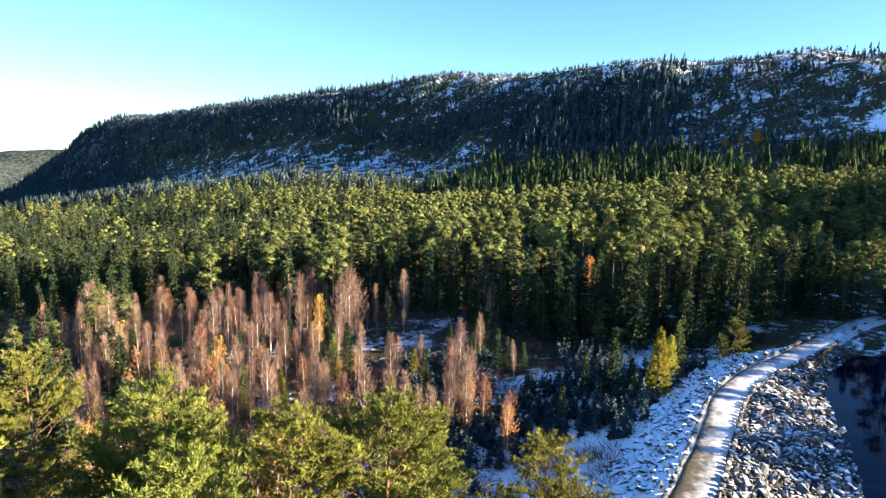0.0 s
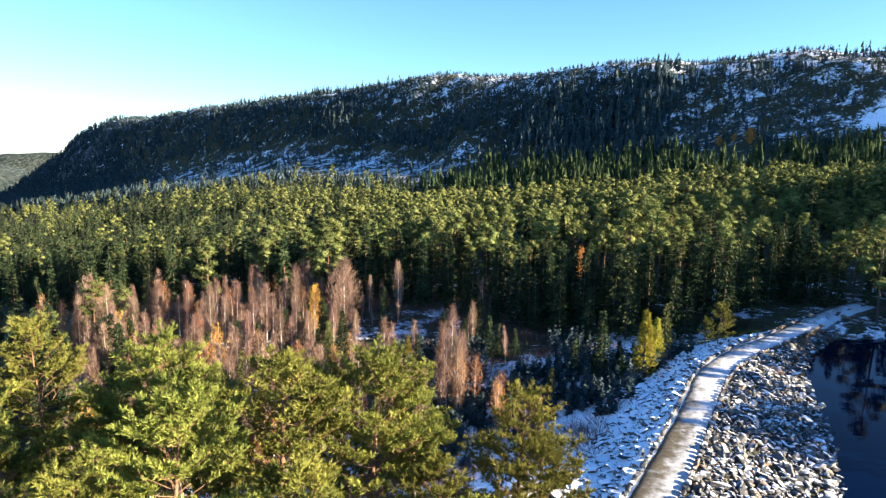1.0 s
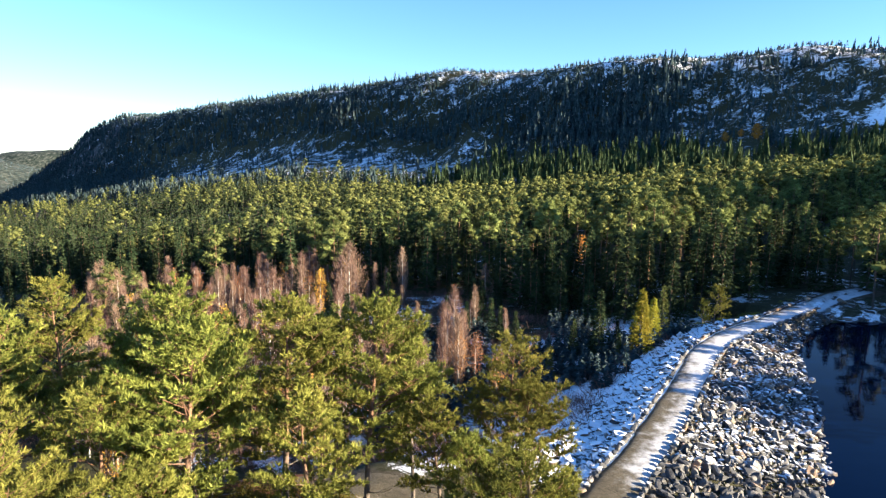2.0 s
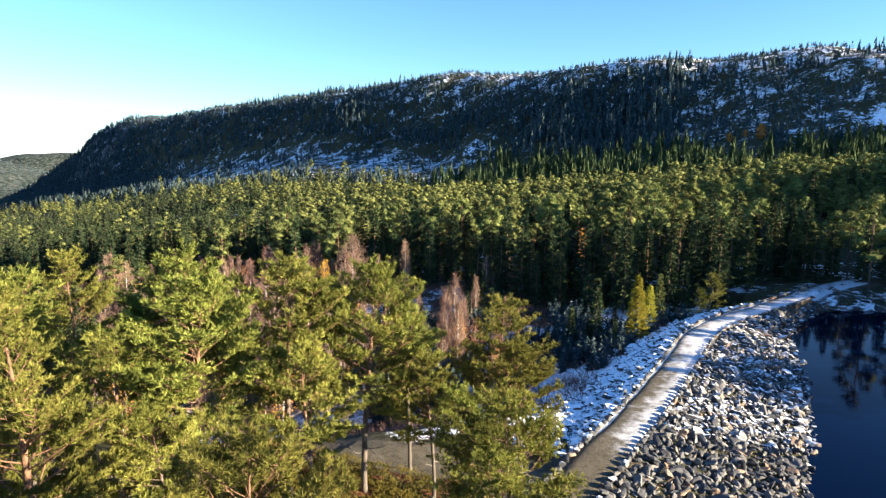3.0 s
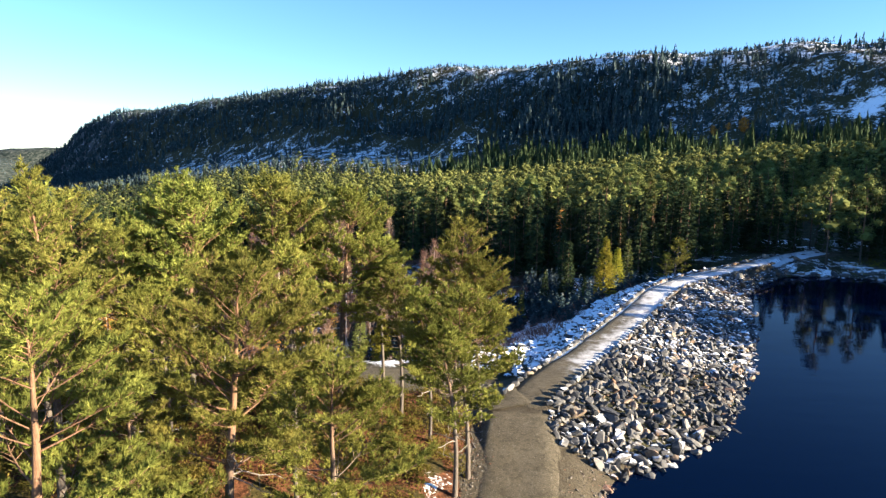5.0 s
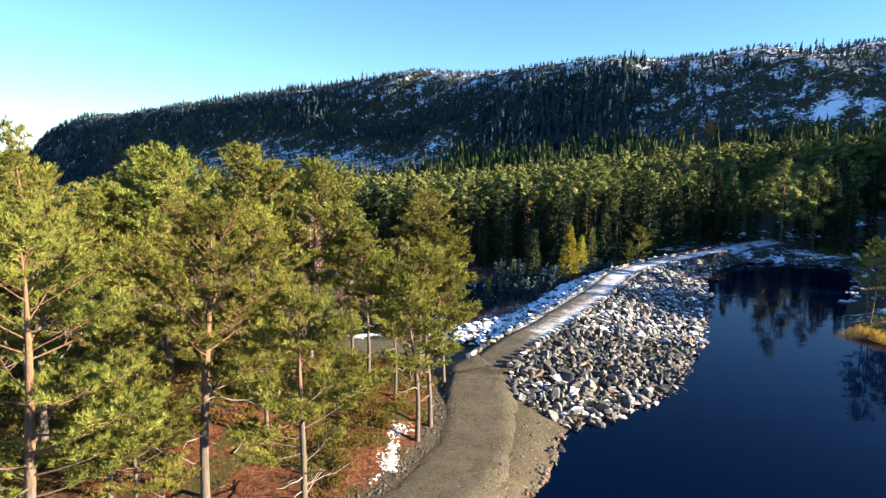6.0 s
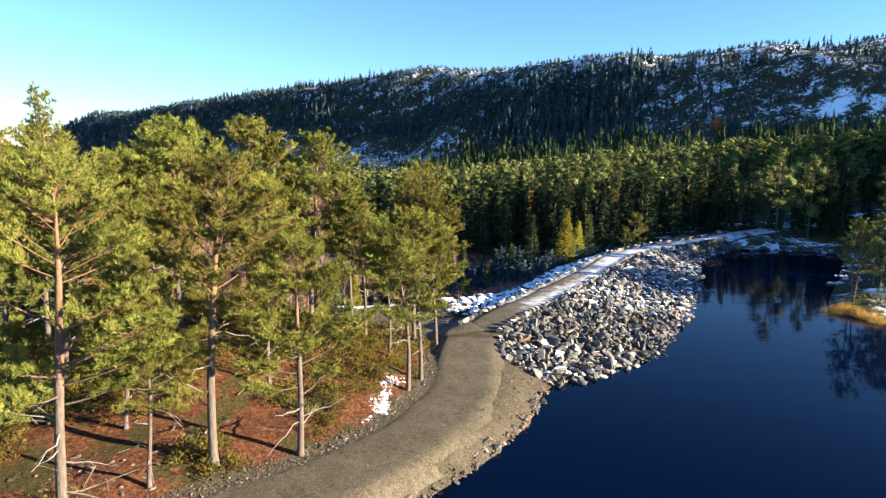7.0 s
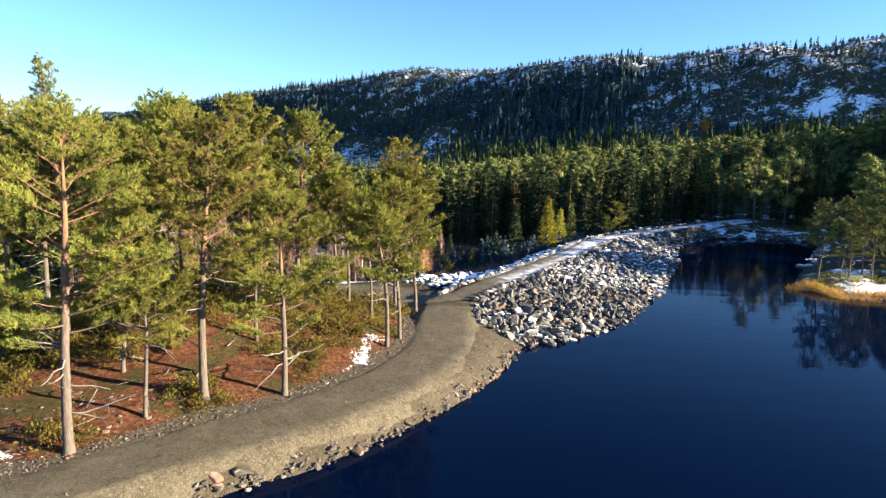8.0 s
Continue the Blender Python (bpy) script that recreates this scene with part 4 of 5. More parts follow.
for k in range(150):
    x = rng.uniform(-70, 62)
    y = forest_front(x) + rng.uniform(-1.5, 15)
    if free_spot(x, y, 2.0) and not in_lake(np.array([x]), np.array([y]))[0] and dist_to(LINE, np.array([x]), np.array([y]))[0][0] > 5:
        place_copy(wood_spruces[k % 3], x, y, rng.uniform(0.55, 1.0), rng.uniform(0, 360))

# mixed young trees on the left of the hollow, and the right bank
for k in range(95):
    y = rng.uniform(56, 112)
    x = y * rng.uniform(-0.74, -0.46)
    if free_spot(x, y, 2.6):
        place_copy(wood_spruces[k % 3] if k % 5 else wood_pines[k % 5], x, y, rng.uniform(0.45, 0.8), rng.uniform(0, 360))
# right bank; the outer trees are unseen, added to shade the point
for k in range(95):
    x, y = rng.uniform(58, 112), rng.uniform(40, 92)
    if (x < 66 and y < 52) or y - 45 > 1.1 * (x - 50):
        continue
    # heights capped so that their shadows stop short of the near riprap
    low_side = 1.0 if y > 70 else min(1.0, (0.249 * (x - 32) - 1) / 14)
    if free_spot(x, y, 3.2) and not in_lake(np.array([x]), np.array([y]))[0]:
        place_copy(wood_pines[k % 5] if k % 4 else wood_spruces[k % 3], x, y, low_side * rng.uniform(0.75, 1.0), rng.uniform(0, 360))
for k in range(26):
    x, y = rng.uniform(55, 80), rng.uniform(79, 94)
    if free_spot(x, y, 2.2) and y > 78 + 0.06 * (x - 55) and dist_to(DAM, np.array([x]), np.array([y]))[0][0] > 3:
        place_copy(wood_pines[k % 5] if k % 3 else wood_spruces[k % 3], x, y, rng.uniform(0.65, 0.95), rng.uniform(0, 360))
for x, y in [(60.0, 54.0), (62.5, 57.0), (64.5, 60.5), (67.0, 62.5), (70.0, 64.5), (73.0, 68.0), (61.0, 50.0), (65.5, 56.0), (69.0, 59.5)]:
    if free_spot(x, y, 1.0):
        place_copy(wood_pines[int(rng.integers(5))], x, y, rng.uniform(0.65, 0.85), rng.uniform(0, 360))
# unseen pines added towards the sun, to shade the point and part of the riprap
for k in range(26):
    x, y = rng.uniform(62, 90), rng.uniform(33.5, 41)
    if free_spot(x, y, 3.0):
        place_copy(wood_pines[k % 5], x, y, rng.uniform(0.75, 0.98), rng.uniform(0, 360))
tree("golden_birch", "golden-leaved birch among dark forest pines", "birches in the hollow", birch_meshes(9.0, 1.5, 160, 700, M_GOLD, 0.15), stand(29.3, 112.5))


def joined_trees(bag_green, bag_wood, x, y, h, r, kind, blade_n, coarse=1.0):
    """Many simple distant trees in one go: kind 0 spruce, 1 pine, 2 bare scrub."""
    z = height(x, y)
    n = len(x)
    k = blade_n
    v = rng.uniform(0, 1, (n, k))
    az = rng.uniform(0, 6.28, (n, k))
    spruce, pine = (kind == 0)[:, None], (kind == 1)[:, None]
    q = np.where(spruce, 0.08 + 0.9 * v, np.where(pine, 0.42 + 0.55 * v, 0.25 + 0.7 * v))
    prof = np.where(spruce, (1 - v) ** 0.9, np.where(pine, np.sin(np.clip(0.25 + v * 0.75, 0, 1) * 3.0) ** 0.6, np.sin(v * 3.0)))
    rad = r[:, None] * prof
    ox, oy = np.cos(az), np.sin(az)
    inner = np.where(spruce, 0.0, rng.uniform(0.25, 1.0, (n, k)) ** 0.6)
    B = np.stack([x[:, None] + ox * rad * inner, y[:, None] + oy * rad * inner, z[:, None] + q * h[:, None]], -1)
    W = np.stack([ox, oy, np.where(spruce, -0.25, rng.uniform(1.0, 2.5, (n, k)))], -1)
    L = np.where(spruce, rad + 0.25, 0.16 * h[:, None])
    wd = np.where(spruce, 0.45 * rad + 0.14, 0.14)
    if coarse > 1:
        # far spruces: layered upright cones
        v = rng.uniform(0, 0.8, (n, k))
        rad = r[:, None] * (1 - v)
        SB = np.stack([x[:, None] + ox * rad * 0.5, y[:, None] + oy * rad * 0.5, z[:, None] + (0.03 + 0.9 * v) * h[:, None]], -1)
        SW = np.stack([-ox * 0.12, -oy * 0.12, np.ones((n, k))], -1) + 0.06 * rng.normal(size=(n, k, 3))
        B, W = np.where(spruce[..., None], SB, B), np.where(spruce[..., None], SW, W)
        L, wd = np.where(spruce, 0.34 * h[:, None] * (1.05 - 0.7 * v), L), np.where(spruce, 0.75 * rad + 0.1, wd)
    # pine sprays cover rounded pads
    pads = 7 if coarse < 2 else 3
    pv, pa = (np.arange(pads)[None] + rng.uniform(0, 0.8, (n, pads))) / pads, np.arange(pads)[None] * 2.4 + rng.normal(0, 0.5, (n, pads)) + rng.uniform(0, 6.28, (n, 1))
    ps = r[:, None] * (0.50 - 0.2 * pv) * rng.uniform(0.8, 1.2, (n, pads))
    pr = r[:, None] * (1 - np.maximum(pv - 0.25, 0) / 0.75) ** 0.7 * rng.uniform(0.4, 0.75, (n, pads))
    PC = np.stack([x[:, None] + np.cos(pa) * pr, y[:, None] + np.sin(pa) * pr, z[:, None] + (0.40 + 0.54 * pv) * h[:, None]], -1)
    pick, rows = rng.integers(0, pads, (n, k)), np.arange(n)[:, None]
    o = unit(rng.normal(size=(n, k, 3)) + np.array([0, 0, 0.2]))
    PB = PC[rows, pick] + o * np.array([1, 1, 0.65]) * (ps[rows, pick] * rng.uniform(0.75, 1.05, (n, k)))[..., None]
    PN = unit(o + 0.28 * rng.normal(size=(n, k, 3)))
    PW = 0.7 * np.cross(o, rng.normal(size=(n, k, 3))) + 0.5 * o + np.array([0, 0, 0.2])
    if pine.any():
        V, F = ICO_COARSE
        P = np.nonzero(kind == 1)[0]
        core = PC[P][:, :, None] + V[None, None] * np.array([1, 1, 0.65]) * (ps[P][:, :, None] * (0.8 + 0.12 * rng.normal(size=(len(P), pads, len(V)))))[..., None]
        bag_green.add(core.reshape(-1, 3), (F[None] + len(V) * np.arange(len(P) * pads)[:, None, None]).reshape(-1, 3))
    B, W = np.where(pine[..., None], PB, B), np.where(pine[..., None], PW, W)
    L = np.where(pine, coarse * 0.045 * h[:, None], L)
    wd = np.where(pine, coarse * 0.02 * h[:, None], wd)[..., None] / 1.6
    side = unit(np.cross(W, np.where(pine[..., None], PN, rng.normal(size=(n, k, 3)))))
    W = unit(W) * L[..., None]
    V = np.stack([B - side * wd, B + side * wd, B + W], 2).reshape(-1, 3)
    bag_green.add(V, np.arange(len(V)).reshape(-1, 3))
    if bag_wood is not None:
        w = 0.012 * h
        o = np.stack([w, np.zeros(n), np.zeros(n)], -1)
        p0 = np.stack([x, y, z - 0.3], -1)
        p1 = np.stack([x, y, z + 0.9 * h], -1)
        V = np.stack([p0 - o, p0 + o, p1, p0 - o[:, [1, 0, 2]], p0 + o[:, [1, 0, 2]], p1], 1).reshape(-1, 3)
        bag_wood.add(V, np.arange(len(V)).reshape(-1, 3))


def far_woods(name, label, x, y, h, r, kind, blade_n, mat, wood_mat, coarse=1.0):
    g, w = Bag(), Bag()
    joined_trees(g, w, x, y, h, r, kind, blade_n, coarse)
    ob = thing(name, label, "forest", "", "stuff")
    part("crowns", g.mesh("crowns", mat), ob)
    if wood_mat is not None:
        part("trunks", w.mesh("trunks", wood_mat), ob)
    return ob


def scatter(n, fx, fy, keep):
    x, y = fx(n), fy(n)
    k = keep(x, y)
    return x[k], y[k]


# pine woods on the valley floor behind the counted trees
yy = 150 + 340 * rng.uniform(size=16000) ** 1.25
xx = rng.uniform(-0.80, 0.82, 16000) * (yy + 15)
s_, d_ = ridge_coords(xx, yy)
ok = ((yy > 162) | (np.abs(xx) > 0.74 * yy)) & (d_ < -175) & (fbm(xx, yy, 34, 4) > -0.30)
xx, yy = xx[ok][:3000], yy[ok][:3000]
kind = (rng.uniform(size=len(xx)) > 0.30).astype(int)
kind = np.where(rng.uniform(size=len(xx)) < np.interp(xx / yy, [-0.3, -0.1, 0.1], [0.92, 0.5, 0.0]), 0, kind)
hh = np.where(kind == 1, rng.uniform(10, 15, len(xx)), rng.uniform(9, 15, len(xx))) + 2.2 * fbm(xx, yy, 30, 6)
# and down the valley to the left, towards the nose of the ridge
az, away = rng.uniform(-0.72, -0.02, 2600), 330 + 1100 * rng.uniform(size=2600) ** 1.3
x2, y2 = away * np.sin(az), away * np.cos(az)
ok = (y2 > 330) & (ridge_coords(x2, y2)[1] < -100)
x2, y2 = x2[ok], y2[ok]
k2 = (rng.uniform(size=len(x2)) > 0.8).astype(int)
xx, yy, kind, hh = np.concatenate([xx, x2]), np.concatenate([yy, y2]), np.concatenate([kind, k2]), np.concatenate([hh, rng.uniform(11, 17, len(x2))])
P = kind == 1
far_woods("pine_woods", "dense olive pine woods on the valley floor", xx[P], yy[P], hh[P], 0.24 * hh[P], kind[P], 84, M_PINE_FAR, M_BARK_FAR)
far_woods("spruce_woods", "dark spruces among the valley pine woods", xx[~P], yy[~P], hh[~P], 0.15 * hh[~P], kind[~P], 50, M_SPRUCE, M_BARK_FAR)

# mixed woods on the slope of the added hill beyond the lake's far side
xx, yy = scatter(1500, lambda n: rng.uniform(98, 172, n), lambda n: rng.uniform(28, 168, n), lambda x, y: (fbm(x, y, 20, 3) > -0.4))
far_woods("bank_woods", "dark spruces on the slope beyond the lake", xx, yy, rng.uniform(7, 13, len(xx)), rng.uniform(1.4, 2.2, len(xx)), np.zeros(len(xx), int), 44, M_SPRUCE, M_BARK_FAR)

# woods on the ridge: spruce on the face, pine on the brow, bare scrub on the scree
N = 31000
ss, dd = rng.uniform(-260, 1650, N), rng.uniform(-160, 200, N)
dense = 0.5 + 0.5 * fbm(ss, dd, 70, 5)
grove = smooth(ss, 60, 80) * smooth(ss, 200, 175) * smooth(dd, -10, 20) * smooth(dd, 112, 100)       # tall spruces on the steep part
slope = smooth(ss, 70, 55) * smooth(dd, -25, 0) * smooth(dd, 100, 80)                              # open snowy slope
scree = smooth(ss, 190, 210) * smooth(ss, 900, 650) * smooth(dd, -125, -90) * smooth(dd, 35, 20)
share = np.where(dd < -30, 0.6, np.where(dd < 108, 0.9, np.where(dd < 140, 2.4, 0.25))) * (0.3 + dense)
share = share * (1 + 0.3 * slope - 0.5 * scree) + 0.7 * grove
keep = rng.uniform(size=N) < share
open_snow = ((np.abs(ss - 8) < 16) & (dd > -70) & (dd < 2)) | (np.hypot((ss + 75) / 34, (dd - 20) / 27) < 1) | (np.hypot((ss - 60) / 110, (dd - 110) / 9) < 1) & (rng.uniform(size=N) < 0.75)
ok = keep & ~open_snow
ss, dd, grove, slope, scree = ss[ok], dd[ok], grove[ok], slope[ok], scree[ok]
xx = RIDGE_FOOT[0] + ss * RIDGE_WAY[0] + dd * RIDGE_IN[0]
yy = RIDGE_FOOT[1] + ss * RIDGE_WAY[1] + dd * RIDGE_IN[1]
u = rng.uniform(size=len(ss))
kind = np.where(dd > 108, 1, np.where(np.maximum(scree, slope) > 0.5, np.where(u < 0.6, 2, 0), np.where(u < 0.95, 0, 2)))
hh = np.where(kind == 0, rng.uniform(9, 20, len(ss)) * np.interp(dd, [60, 100], [1.0, 0.7]) * (1 + 0.35 * grove) * (1 - 0.3 * np.maximum(scree, slope)), np.where(kind == 1, rng.uniform(3, 6, len(ss)), rng.uniform(4, 7, len(ss))))
kind = np.where((kind == 0) & (dd < -25) & (ss < 190), 3, kind)
for kd, nm, lb, mat, b in ((3, "foot_spruces", "olive-green spruces along the foot of the ridge", M_SPRUCE, 24), (0, "ridge_spruces", "dark frosted spruces, tinted with blue haze, covering the shaded ridge face", M_SPRUCE_FROST_HAZE, 15), (1, "ridge_pines", "stunted pines along the ridge brow", M_SPRUCE_FROST_HAZE, 14), (2, "ridge_scrub", "hoarfrosted birch scrub on the scree", M_TWIG_FROST, 12)):
    c = kind == kd
    far_woods(nm, lb, xx[c], yy[c], hh[c], (0.17 if kd in (0, 3) else 0.3) * hh[c], kind[c] % 3 if kd != 1 else 0 * kind[c], b, mat, None, 2.2)

# woods on the far hill
xx, yy = rng.uniform(-2700, -1100, 5200), rng.uniform(1500, 3000, 5200)
far_woods("far_hill_woods", "sparse woods on the distant sunlit hill", xx, yy, rng.uniform(8, 14, 5200), rng.uniform(2, 3.5, 5200), np.zeros(5200, int), 8, M_SPRUCE_FROST_HAZE, None, 4.5)

# undergrowth of the hollow and knoll
def tufts(name, label, x, y, n_each, length, width, mat, spread_r, category="undergrowth", upright=0.8):
    g = Bag()
    z = height(x, y)
    C = np.repeat(np.stack([x, y, z], 1), n_each, 0)
    o = rng.normal(0, 1, C.shape) * np.array([spread_r, spread_r, 0])
    W = unit(o * 1.2 / spread_r * 0.5 + np.array([0, 0, upright]) + rng.normal(0, 0.25, C.shape))
    blades(g, C + o, W, length, width)
    return tagged(part(name, g.mesh(name, mat)), label, category, "", "stuff")


def shrubs(name, label, x, y, radius, tall, n_each, leaf, width, mat):
    """Low domed shrubs of small leaves."""
    g = Bag()
    n = len(x)
    az, q = rng.uniform(0, 6.28, (n, n_each)), rng.uniform(0, 1, (n, n_each)) ** 0.5
    lump = 0.75 + 0.3 * np.sin(3 * az + rng.uniform(0, 6, (n, 1)))
    X, Y = x[:, None] + np.cos(az) * q * radius[:, None] * lump, y[:, None] + np.sin(az) * q * radius[:, None] * lump
    Z = height(X, Y) + tall[:, None] * np.sqrt(np.clip(1 - q ** 2, 0, 1)) * rng.uniform(0.35, 1.0, (n, n_each))
    W = np.stack([np.cos(az) * q, np.sin(az) * q, np.full(az.shape, 0.8)], -1).reshape(-1, 3) + rng.normal(0, 0.45, (n * n_each, 3))
    blades(g, np.stack([X, Y, Z], -1).reshape(-1, 3), unit(W), leaf, width)
    return tagged(part(name, g.mesh(name, mat)), label, "undergrowth", "", "stuff")


x, y = scatter(3000, lambda n: rng.uniform(-24, 6, n), lambda n: rng.uniform(5, 32, n), lambda x, y: (dist_to(LINE, x, y)[0] > 2.5) & (dist_to(TRACK, x, y)[0] > 2.4) & (dist_to(LINE, x, y)[1] < 0) & (fbm(x, y, 4, 6) + 0.045 * np.maximum(np.abs(x + 4) - 2, 0) + 0.08 * (y - 14) > -0.05) & (snow_field(x, y) < 0.2))
shrubs("heather", "low olive-brown heather and bilberry shrubs on the knoll", x, y, rng.uniform(0.3, 0.75, len(x)), rng.uniform(0.25, 0.65, len(x)), 56, 0.13, 0.06, M_HEATH)
x, y = scatter(4200, lambda n: rng.uniform(-62, 30, n), lambda n: rng.uniform(42, 126, n), lambda x, y: (dist_to(LINE, x, y)[0] > 6) & (dist_to(LINE, x, y)[1] < 0) & (fbm(x, y, 9, 1) > -0.25))
tufts("brush", "leafless brown brush in the snowy hollow", x, y, 24, 1.1, 0.05, M_TWIG, 0.5)
x, y = scatter(1500, lambda n: rng.uniform(41, 80, n), lambda n: rng.uniform(33, 84, n), lambda x, y: ~in_lake(x, y) & (dist_to(BANK, x, y)[0] > 0.8) & (dist_to(BANK, x, y)[0] < 14) & (dist_to(LINE, x, y)[0] > 3) & (fbm(x, y, 5, 2) > -0.1))
shrubs("bank_heather", "low dark heather on the far bank", x, y, rng.uniform(0.3, 0.8, len(x)), rng.uniform(0.2, 0.5, len(x)), 24, 0.2, 0.09, M_HEATH)
x, y = scatter(500, lambda n: rng.uniform(40, 62, n), lambda n: rng.uniform(32, 40, n), lambda x, y: (dist_to(BANK, x, y)[0] < 1.0))
tufts("sedge", "golden dry sedge along the water's edge", x, y, 40, 0.75, 0.05, M_SEDGE, 0.3, "grass")
x, y = scatter(3200, lambda n: rng.uniform(-4, 34, n), lambda n: rng.uniform(52, 88, n), lambda x, y: (dist_to(DAM, x, y)[0] > 6.5) & (dist_to(DAM, x, y)[1] < 0) & (fbm(x, y, 7, 3) > -0.15))
xs, ys = x[:850], y[:850]
far_woods("sapling_thicket", "knee-high snowy spruce saplings below the dam", xs, ys, rng.uniform(0.8, 3.0, len(xs)), rng.uniform(0.3, 0.55, len(xs)), np.zeros(len(xs), int), 44, M_SPRUCE_FROST_HAZE, M_BARK_FAR)

# ---------------------------------------------------------------- stones
def stone_mesh(k, mat):
    """An angular quarried block."""
    r = np.random.default_rng(100 + k)
    pts = unit(r.normal(size=(24, 3))) * r.uniform(0.86, 1.06, (24, 1))
    pts = np.sign(pts) * np.abs(pts) ** 0.75 * np.array([0.62, 0.40, 0.22]) * r.uniform(0.85, 1.15, 3)
    b = bmesh.new()
    for p in pts:
        b.verts.new(p)
    bmesh.ops.convex_hull(b, input=b.verts[:])
    bmesh.ops.delete(b, geom=[v for v in b.verts if not v.link_faces], context="VERTS")
    bmesh.ops.triangulate(b, faces=b.faces[:])
    me = bpy.data.meshes.new("stone")
    b.to_mesh(me)
    b.free()
    me.materials.append(mat)
    return me


SHAPES = [stone_mesh(k, M_STONE) for k in range(14)]
SHAPES_SNOW = [stone_mesh(k, M_STONE_SNOW) for k in range(14)]
SHAPES_SHORE = [stone_mesh(k, M_STONE_SHORE) for k in range(14)]
SHAPES_DUST = [stone_mesh(k, M_STONE_DUST) for k in range(14)]
RAW = []
for me in SHAPES:
    v = np.zeros(len(me.vertices) * 3)
    me.vertices.foreach_get("co", v)
    f = np.zeros(len(me.polygons) * 3, np.int32)
    me.polygons.foreach_get("vertices", f)
    RAW.append((v.reshape(-1, 3), f.reshape(-1, 3)))


def stone_pose(x, y, z, size, lift, tilt=0.35):
    m = pose(x, y, z + lift * size, math.degrees(rng.normal(0, tilt)), math.degrees(rng.normal(0, tilt)), rng.uniform(0, 360))
    return m @ Matrix.Diagonal((size * rng.uniform(0.8, 1.3), size * rng.uniform(0.8, 1.2), size * rng.uniform(0.75, 1.3), 1))


def lay_stones(owner, spots, sizes, shapes, mat, single, lift=0.1, tilt=0.35):
    """Stones as parts of their owner for the first spots, the rest joined as one heap."""
    bag = Bag()
    where = np.array(spots)
    for k, ((x, y), z, s) in enumerate(zip(spots, surface(where[:, 0], where[:, 1]), sizes)):
        m = stone_pose(x, y, z, s, lift, tilt)
        j = int(rng.integers(len(shapes)))
        if k < single:
            st = part("stone", shapes[j], owner)
            st.matrix_basis = m
        else:
            V, F = RAW[j % 14]
            a = np.array(m)
            bag.add(V @ a[:3, :3].T + a[:3, 3], F)
    if bag.n:
        heap = part("stone_layer", bag.mesh("stone_layer", mat), owner)
        tagged(heap, kind="stuff")


def jitter_grid(x0, x1, y0, y1, step):
    gx, gy = np.meshgrid(np.arange(x0, x1, step), np.arange(y0, y1, step), indexing="ij")
    return (gx + rng.uniform(-0.42, 0.42, gx.shape) * step).ravel(), (gy + rng.uniform(-0.42, 0.42, gx.shape) * step).ravel()


x, y = jitter_grid(8, 54, 20, 82, 0.36)
dc, side, along = dist_to(LINE, x, y)
dl, db = dist_to(SHORE, x, y)[0], dist_to(BANK, x, y)[0]
wet = in_lake(x, y)
ok = (side > 0) & (along > ROAD_LONG - 5.5) & (along < ROAD_LONG + 69) & (dc > 1.75) & ((wet & (dl < 0.6)) | (~wet & (dl < db + 3))) & (y - 21.0 > -1.25 * (x - 12.3))
x, y = x[ok], y[ok]
order = np.argsort(y)
x, y = x[order], y[order]
riprap = thing("riprap_slope", "upstream dam slope of grey angular quarry stones", "stone slope")
near = y < 36
lay_stones(riprap, list(zip(x[near], y[near])), rng.gamma(5, 0.086, near.sum()).clip(0.22, 0.85), SHAPES + SHAPES_DUST, M_STONE, 300, 0.12, 0.6)
lay_stones(riprap, list(zip(x[~near], y[~near])), rng.gamma(5, 0.09, (~near).sum()).clip(0.24, 0.9), SHAPES_DUST, M_STONE_DUST, 0, 0.12, 0.55)

x, y = jitter_grid(2, 44, 28, 78, 0.6)
dc, side, along = dist_to(DAM, x, y)
ok = (side < 0) & (along > 5) & (along < 58) & (dc > 1.8) & (dc < 7.5 + 2.0 * fbm(x, y, 8, 2))
x, y = x[ok], y[ok]
back = thing("snowy_stone_slope", "downstream dam slope of stones half buried in snow", "stone slope")
lay_stones(back, list(zip(x, y)), rng.gamma(6, 0.10, len(x)).clip(0.35, 1.0), SHAPES_SNOW, M_STONE_SNOW, 300, 0.06)

# edge stones along both sides of the crest
for sgn, nm in ((1, "lakeside_edge_stones"), (-1, "hollow_edge_stones")):
    p = densify(DAM, 0.72)[2:104]
    d = unit(np.gradient(p, axis=0))
    e = p + sgn * 1.52 * np.stack([d[:, 1], -d[:, 0]], 1)
    row = thing(nm, "row of pale rough edge stones along the dam path", "edge stones")
    for k, (x, y) in enumerate(e):
        st = part("stone", (SHAPES if k % 3 else SHAPES_DUST)[int(rng.integers(14))], row)
        z = float(height(np.array([x]), np.array([y]))[0])
        st.matrix_basis = pose(x, y, z + 0.16, rng.normal(0, 9), rng.normal(0, 9), math.degrees(math.atan2(d[k, 1], d[k, 0])) + rng.normal(0, 14)) @ Matrix.Diagonal((rng.uniform(0.4, 0.7), rng.uniform(0.4, 0.65), rng.uniform(0.5, 0.9), 1))

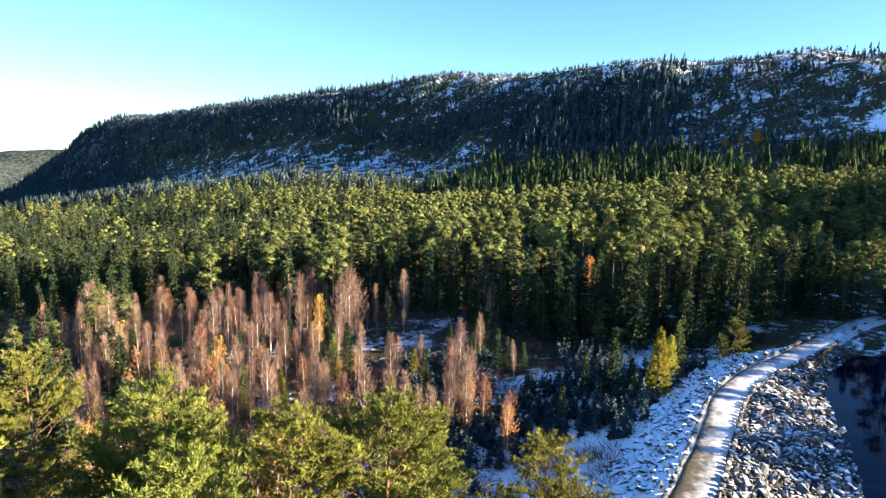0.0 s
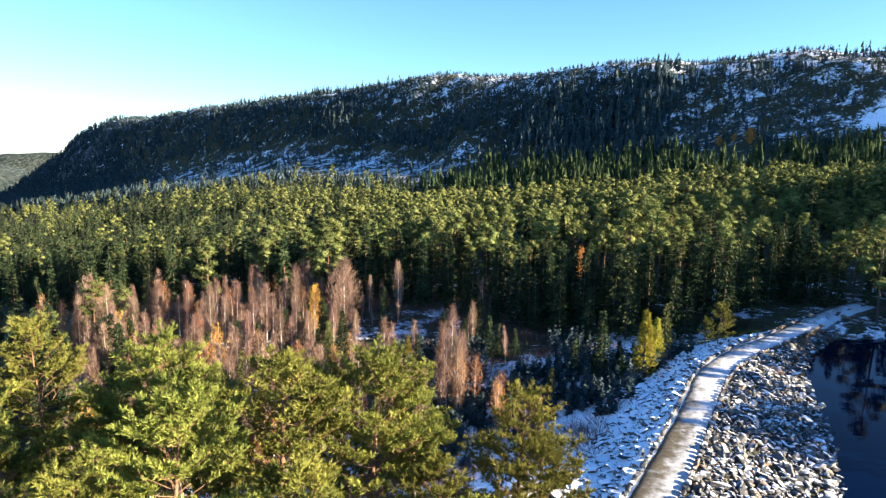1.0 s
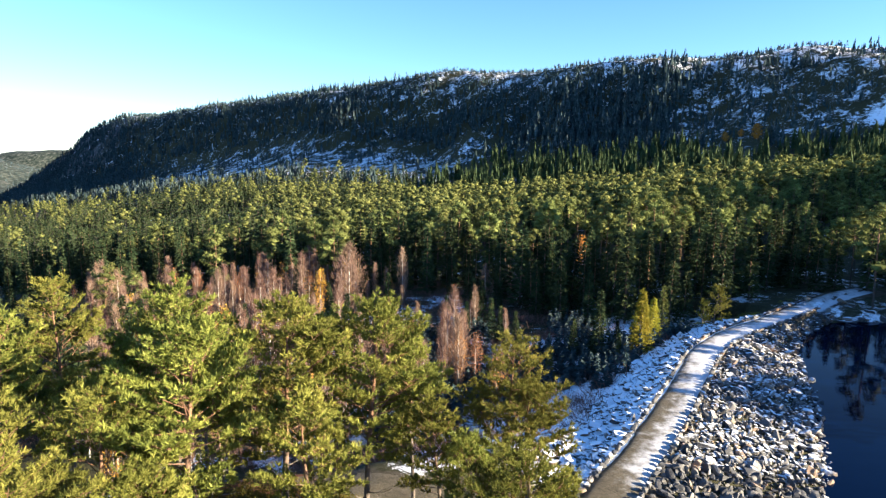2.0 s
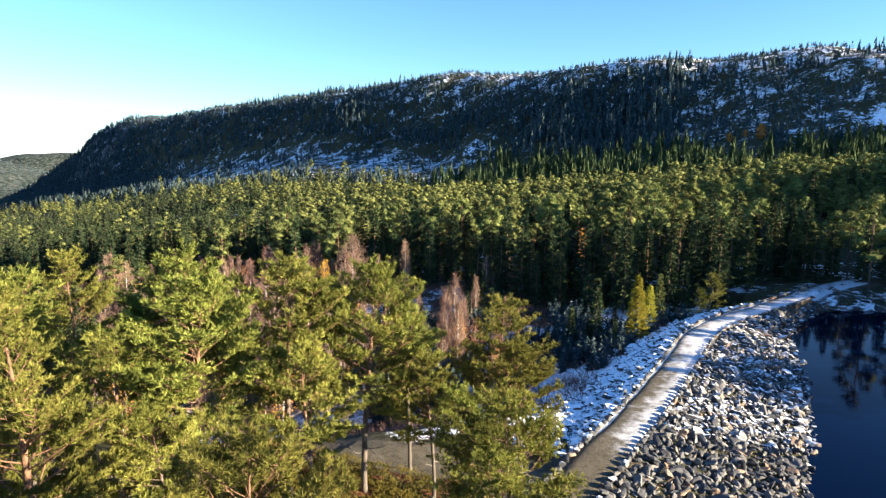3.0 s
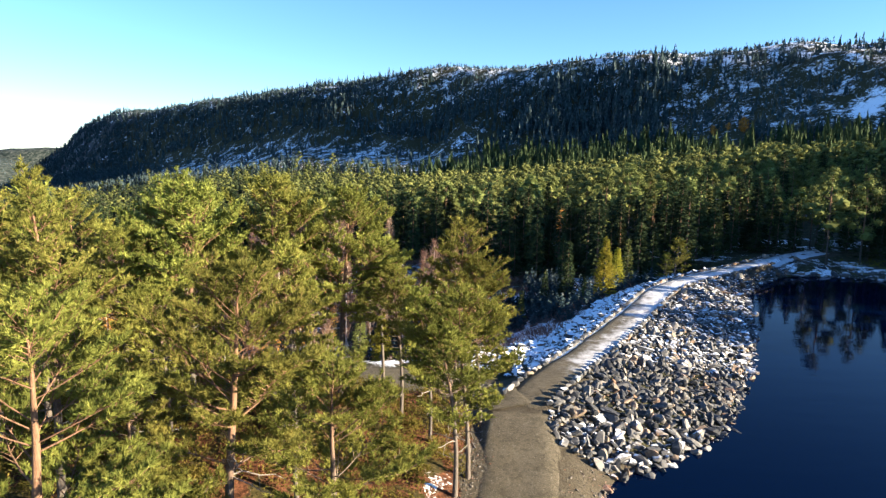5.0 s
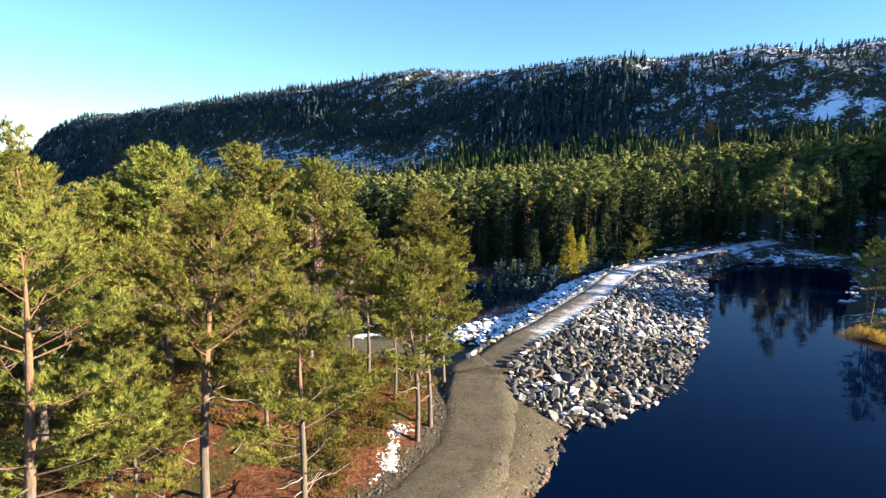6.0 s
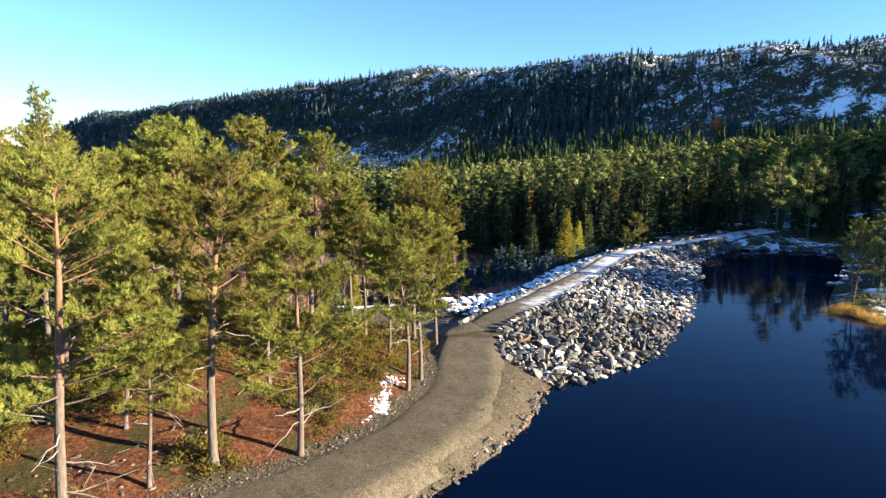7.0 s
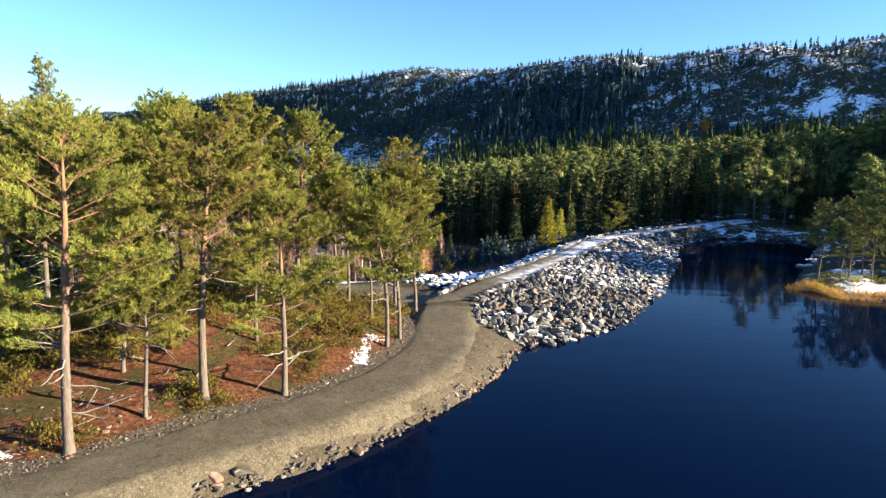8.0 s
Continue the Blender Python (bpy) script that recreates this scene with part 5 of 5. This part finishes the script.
# rocks along the road's shore and rubble on the knoll's foot
p = densify(SHORE[2:11], 0.1)
x, y = p[:, 0] + rng.normal(0.12, 0.18, len(p)), p[:, 1] + rng.normal(-0.12, 0.18, len(p))
shore_rocks = thing("shore_rocks", "pale broken rocks along the road's waterline", "rocks")
lay_stones(shore_rocks, list(zip(x, y)), rng.gamma(2.2, 0.095, len(p)).clip(0.08, 0.6), SHAPES_SHORE, M_STONE_SHORE, 300, 0.08)
x, y = scatter(240, lambda n: np.concatenate([rng.normal(-6.9, 1.0, n - 90), rng.normal(-4.5, 0.6, 50), rng.normal(-9.3, 1.2, 40)]), lambda n: np.concatenate([rng.normal(8.6, 0.8, n - 90), rng.normal(11.4, 0.5, 50), rng.normal(8.2, 1.0, 40)]), lambda x, y: (dist_to(ROAD, x, y)[0] > 2.5) & (dist_to(ROAD, x, y)[1] < 0))
rubble = thing("bedrock_rubble", "broken grey bedrock showing through the forest floor", "rocks")
lay_stones(rubble, list(zip(x, y)), rng.gamma(3, 0.1, len(x)).clip(0.12, 0.6), SHAPES_SHORE, M_STONE_SHORE, 300, -0.26, 0.25)

p = densify(BANK[:8], 0.45)
d = unit(np.gradient(p, axis=0))
inland = rng.uniform(-0.3, 1.0, len(p)) ** 2 * 6 - 0.2
x, y = p[:, 0] - d[:, 1] * inland + rng.normal(0, 0.4, len(p)), p[:, 1] + d[:, 0] * inland + rng.normal(0, 0.4, len(p))
bank_rocks = thing("bank_boulders", "dark boulders with streaks of snow on the far bank", "rocks")
lay_stones(bank_rocks, list(zip(x, y)), rng.gamma(3, 0.26, len(x)).clip(0.3, 1.6), SHAPES_DUST, M_STONE_DUST, 300, 0.1, 0.3)

# pebbles on the bank between road and water and along the road's edges
def pebble_field(name, label, x, y, size):
    g = Bag()
    V0 = np.array([(1, 0, 0), (-1, 0, 0), (0, 1, 0), (0, -1, 0), (0, 0, 0.7), (0, 0, -0.7)], float)
    F0 = np.array([(0, 2, 4), (2, 1, 4), (1, 3, 4), (3, 0, 4), (2, 0, 5), (1, 2, 5), (3, 1, 5), (0, 3, 5)])
    n = len(x)
    a = rng.uniform(0, 6.28, n)
    L = V0[None] * (size[:, None] * rng.uniform(0.6, 1.3, (n, 3)))[:, None] + rng.normal(0, 0.16, (n, 6, 3)) * size[:, None, None]
    c, s = np.cos(a)[:, None], np.sin(a)[:, None]
    V = np.stack([x[:, None] + c * L[..., 0] - s * L[..., 1], y[:, None] + s * L[..., 0] + c * L[..., 1], (surface(x, y) + 0.25 * size)[:, None] + L[..., 2]], -1)
    g.add(V.reshape(-1, 3), (F0[None] + 6 * np.arange(n)[:, None, None]).reshape(-1, 3))
    return tagged(part(name, g.mesh(name, M_STONE_SHORE)), label, "gravel", "", "stuff")


p = densify(SHORE[2:12], 0.005)
d = unit(np.gradient(p, axis=0))
inland = np.abs(rng.normal(0, 1.0, len(p))) - 0.45
x, y = p[:, 0] - d[:, 1] * inland + rng.normal(0, 0.08, len(p)), p[:, 1] + d[:, 0] * inland + rng.normal(0, 0.08, len(p))
pebble_field("bank_gravel", "loose grey-brown pebbles on the gravel bank", x, y, rng.gamma(2.2, 0.011, len(x)).clip(0.012, 0.13))
p = densify(ROAD[2:], 0.006)
d = unit(np.gradient(p, axis=0))
off = -2.05 + rng.normal(0, 0.4, len(p))
x, y = p[:, 0] + d[:, 1] * off, p[:, 1] - d[:, 0] * off
pebble_field("verge_gravel", "loose stones along the road's wooded verge", x, y, rng.gamma(2.2, 0.010, len(x)).clip(0.012, 0.09))


# fallen wood
def fallen_branch(x, y, turn, length, label, r=0.035):
    g = Bag()
    t = np.linspace(0, 1, 7)
    pts = np.column_stack([t * length, 0.12 * length * np.sin(3 * t + turn) * t, 0.06 + 0.10 * np.sin(2.4 * t) * length * 0.3])
    tube(g, pts, np.linspace(r, r * 0.3, 7), 5)
    for k in range(4):
        s = pts[2 + k]
        e = s + np.array([rng.uniform(0.15, 0.4), rng.choice([-1, 1]) * rng.uniform(0.2, 0.5), rng.uniform(0.05, 0.35)]) * length * 0.4
        tube(g, np.stack([s, (s + e) / 2 + rng.normal(0, 0.04, 3), e]), [r * 0.4, r * 0.28, r * 0.12], 4)
    ob = tagged(part("fallen_branch", g.mesh("fallen_branch", M_DEAD, True)), label, "branch", "fallen wood on the knoll")
    px, py, pz = stand(x, y)
    ob.matrix_basis = pose(px, py, pz, 0, 0, turn)


for k, (x, y, turn, length) in enumerate([(-11.5, 29.5, 10, 3.0), (-9.5, 28.0, 160, 2.4), (-10.0, 15.0, 40, 2.0), (-6.0, 16.5, 200, 1.8), (-3.6, 14.8, 75, 1.5), (-12.0, 9.0, 330, 2.2),
                                          (5.6, 22.6, 100, 2.2), (5.9, 23.4, 60, 1.8), (5.4, 23.8, 140, 2.0), (6.0, 24.4, 20, 1.5), (5.2, 21.8, 80, 1.6), (9.6, 42.5, 30, 2.6), (7.6, 44.0, 300, 2.2)]):
    fallen_branch(x, y, turn, length, "bleached fallen pine branch on the forest floor" if k < 6 else "tangled grey cut branches beside the road")
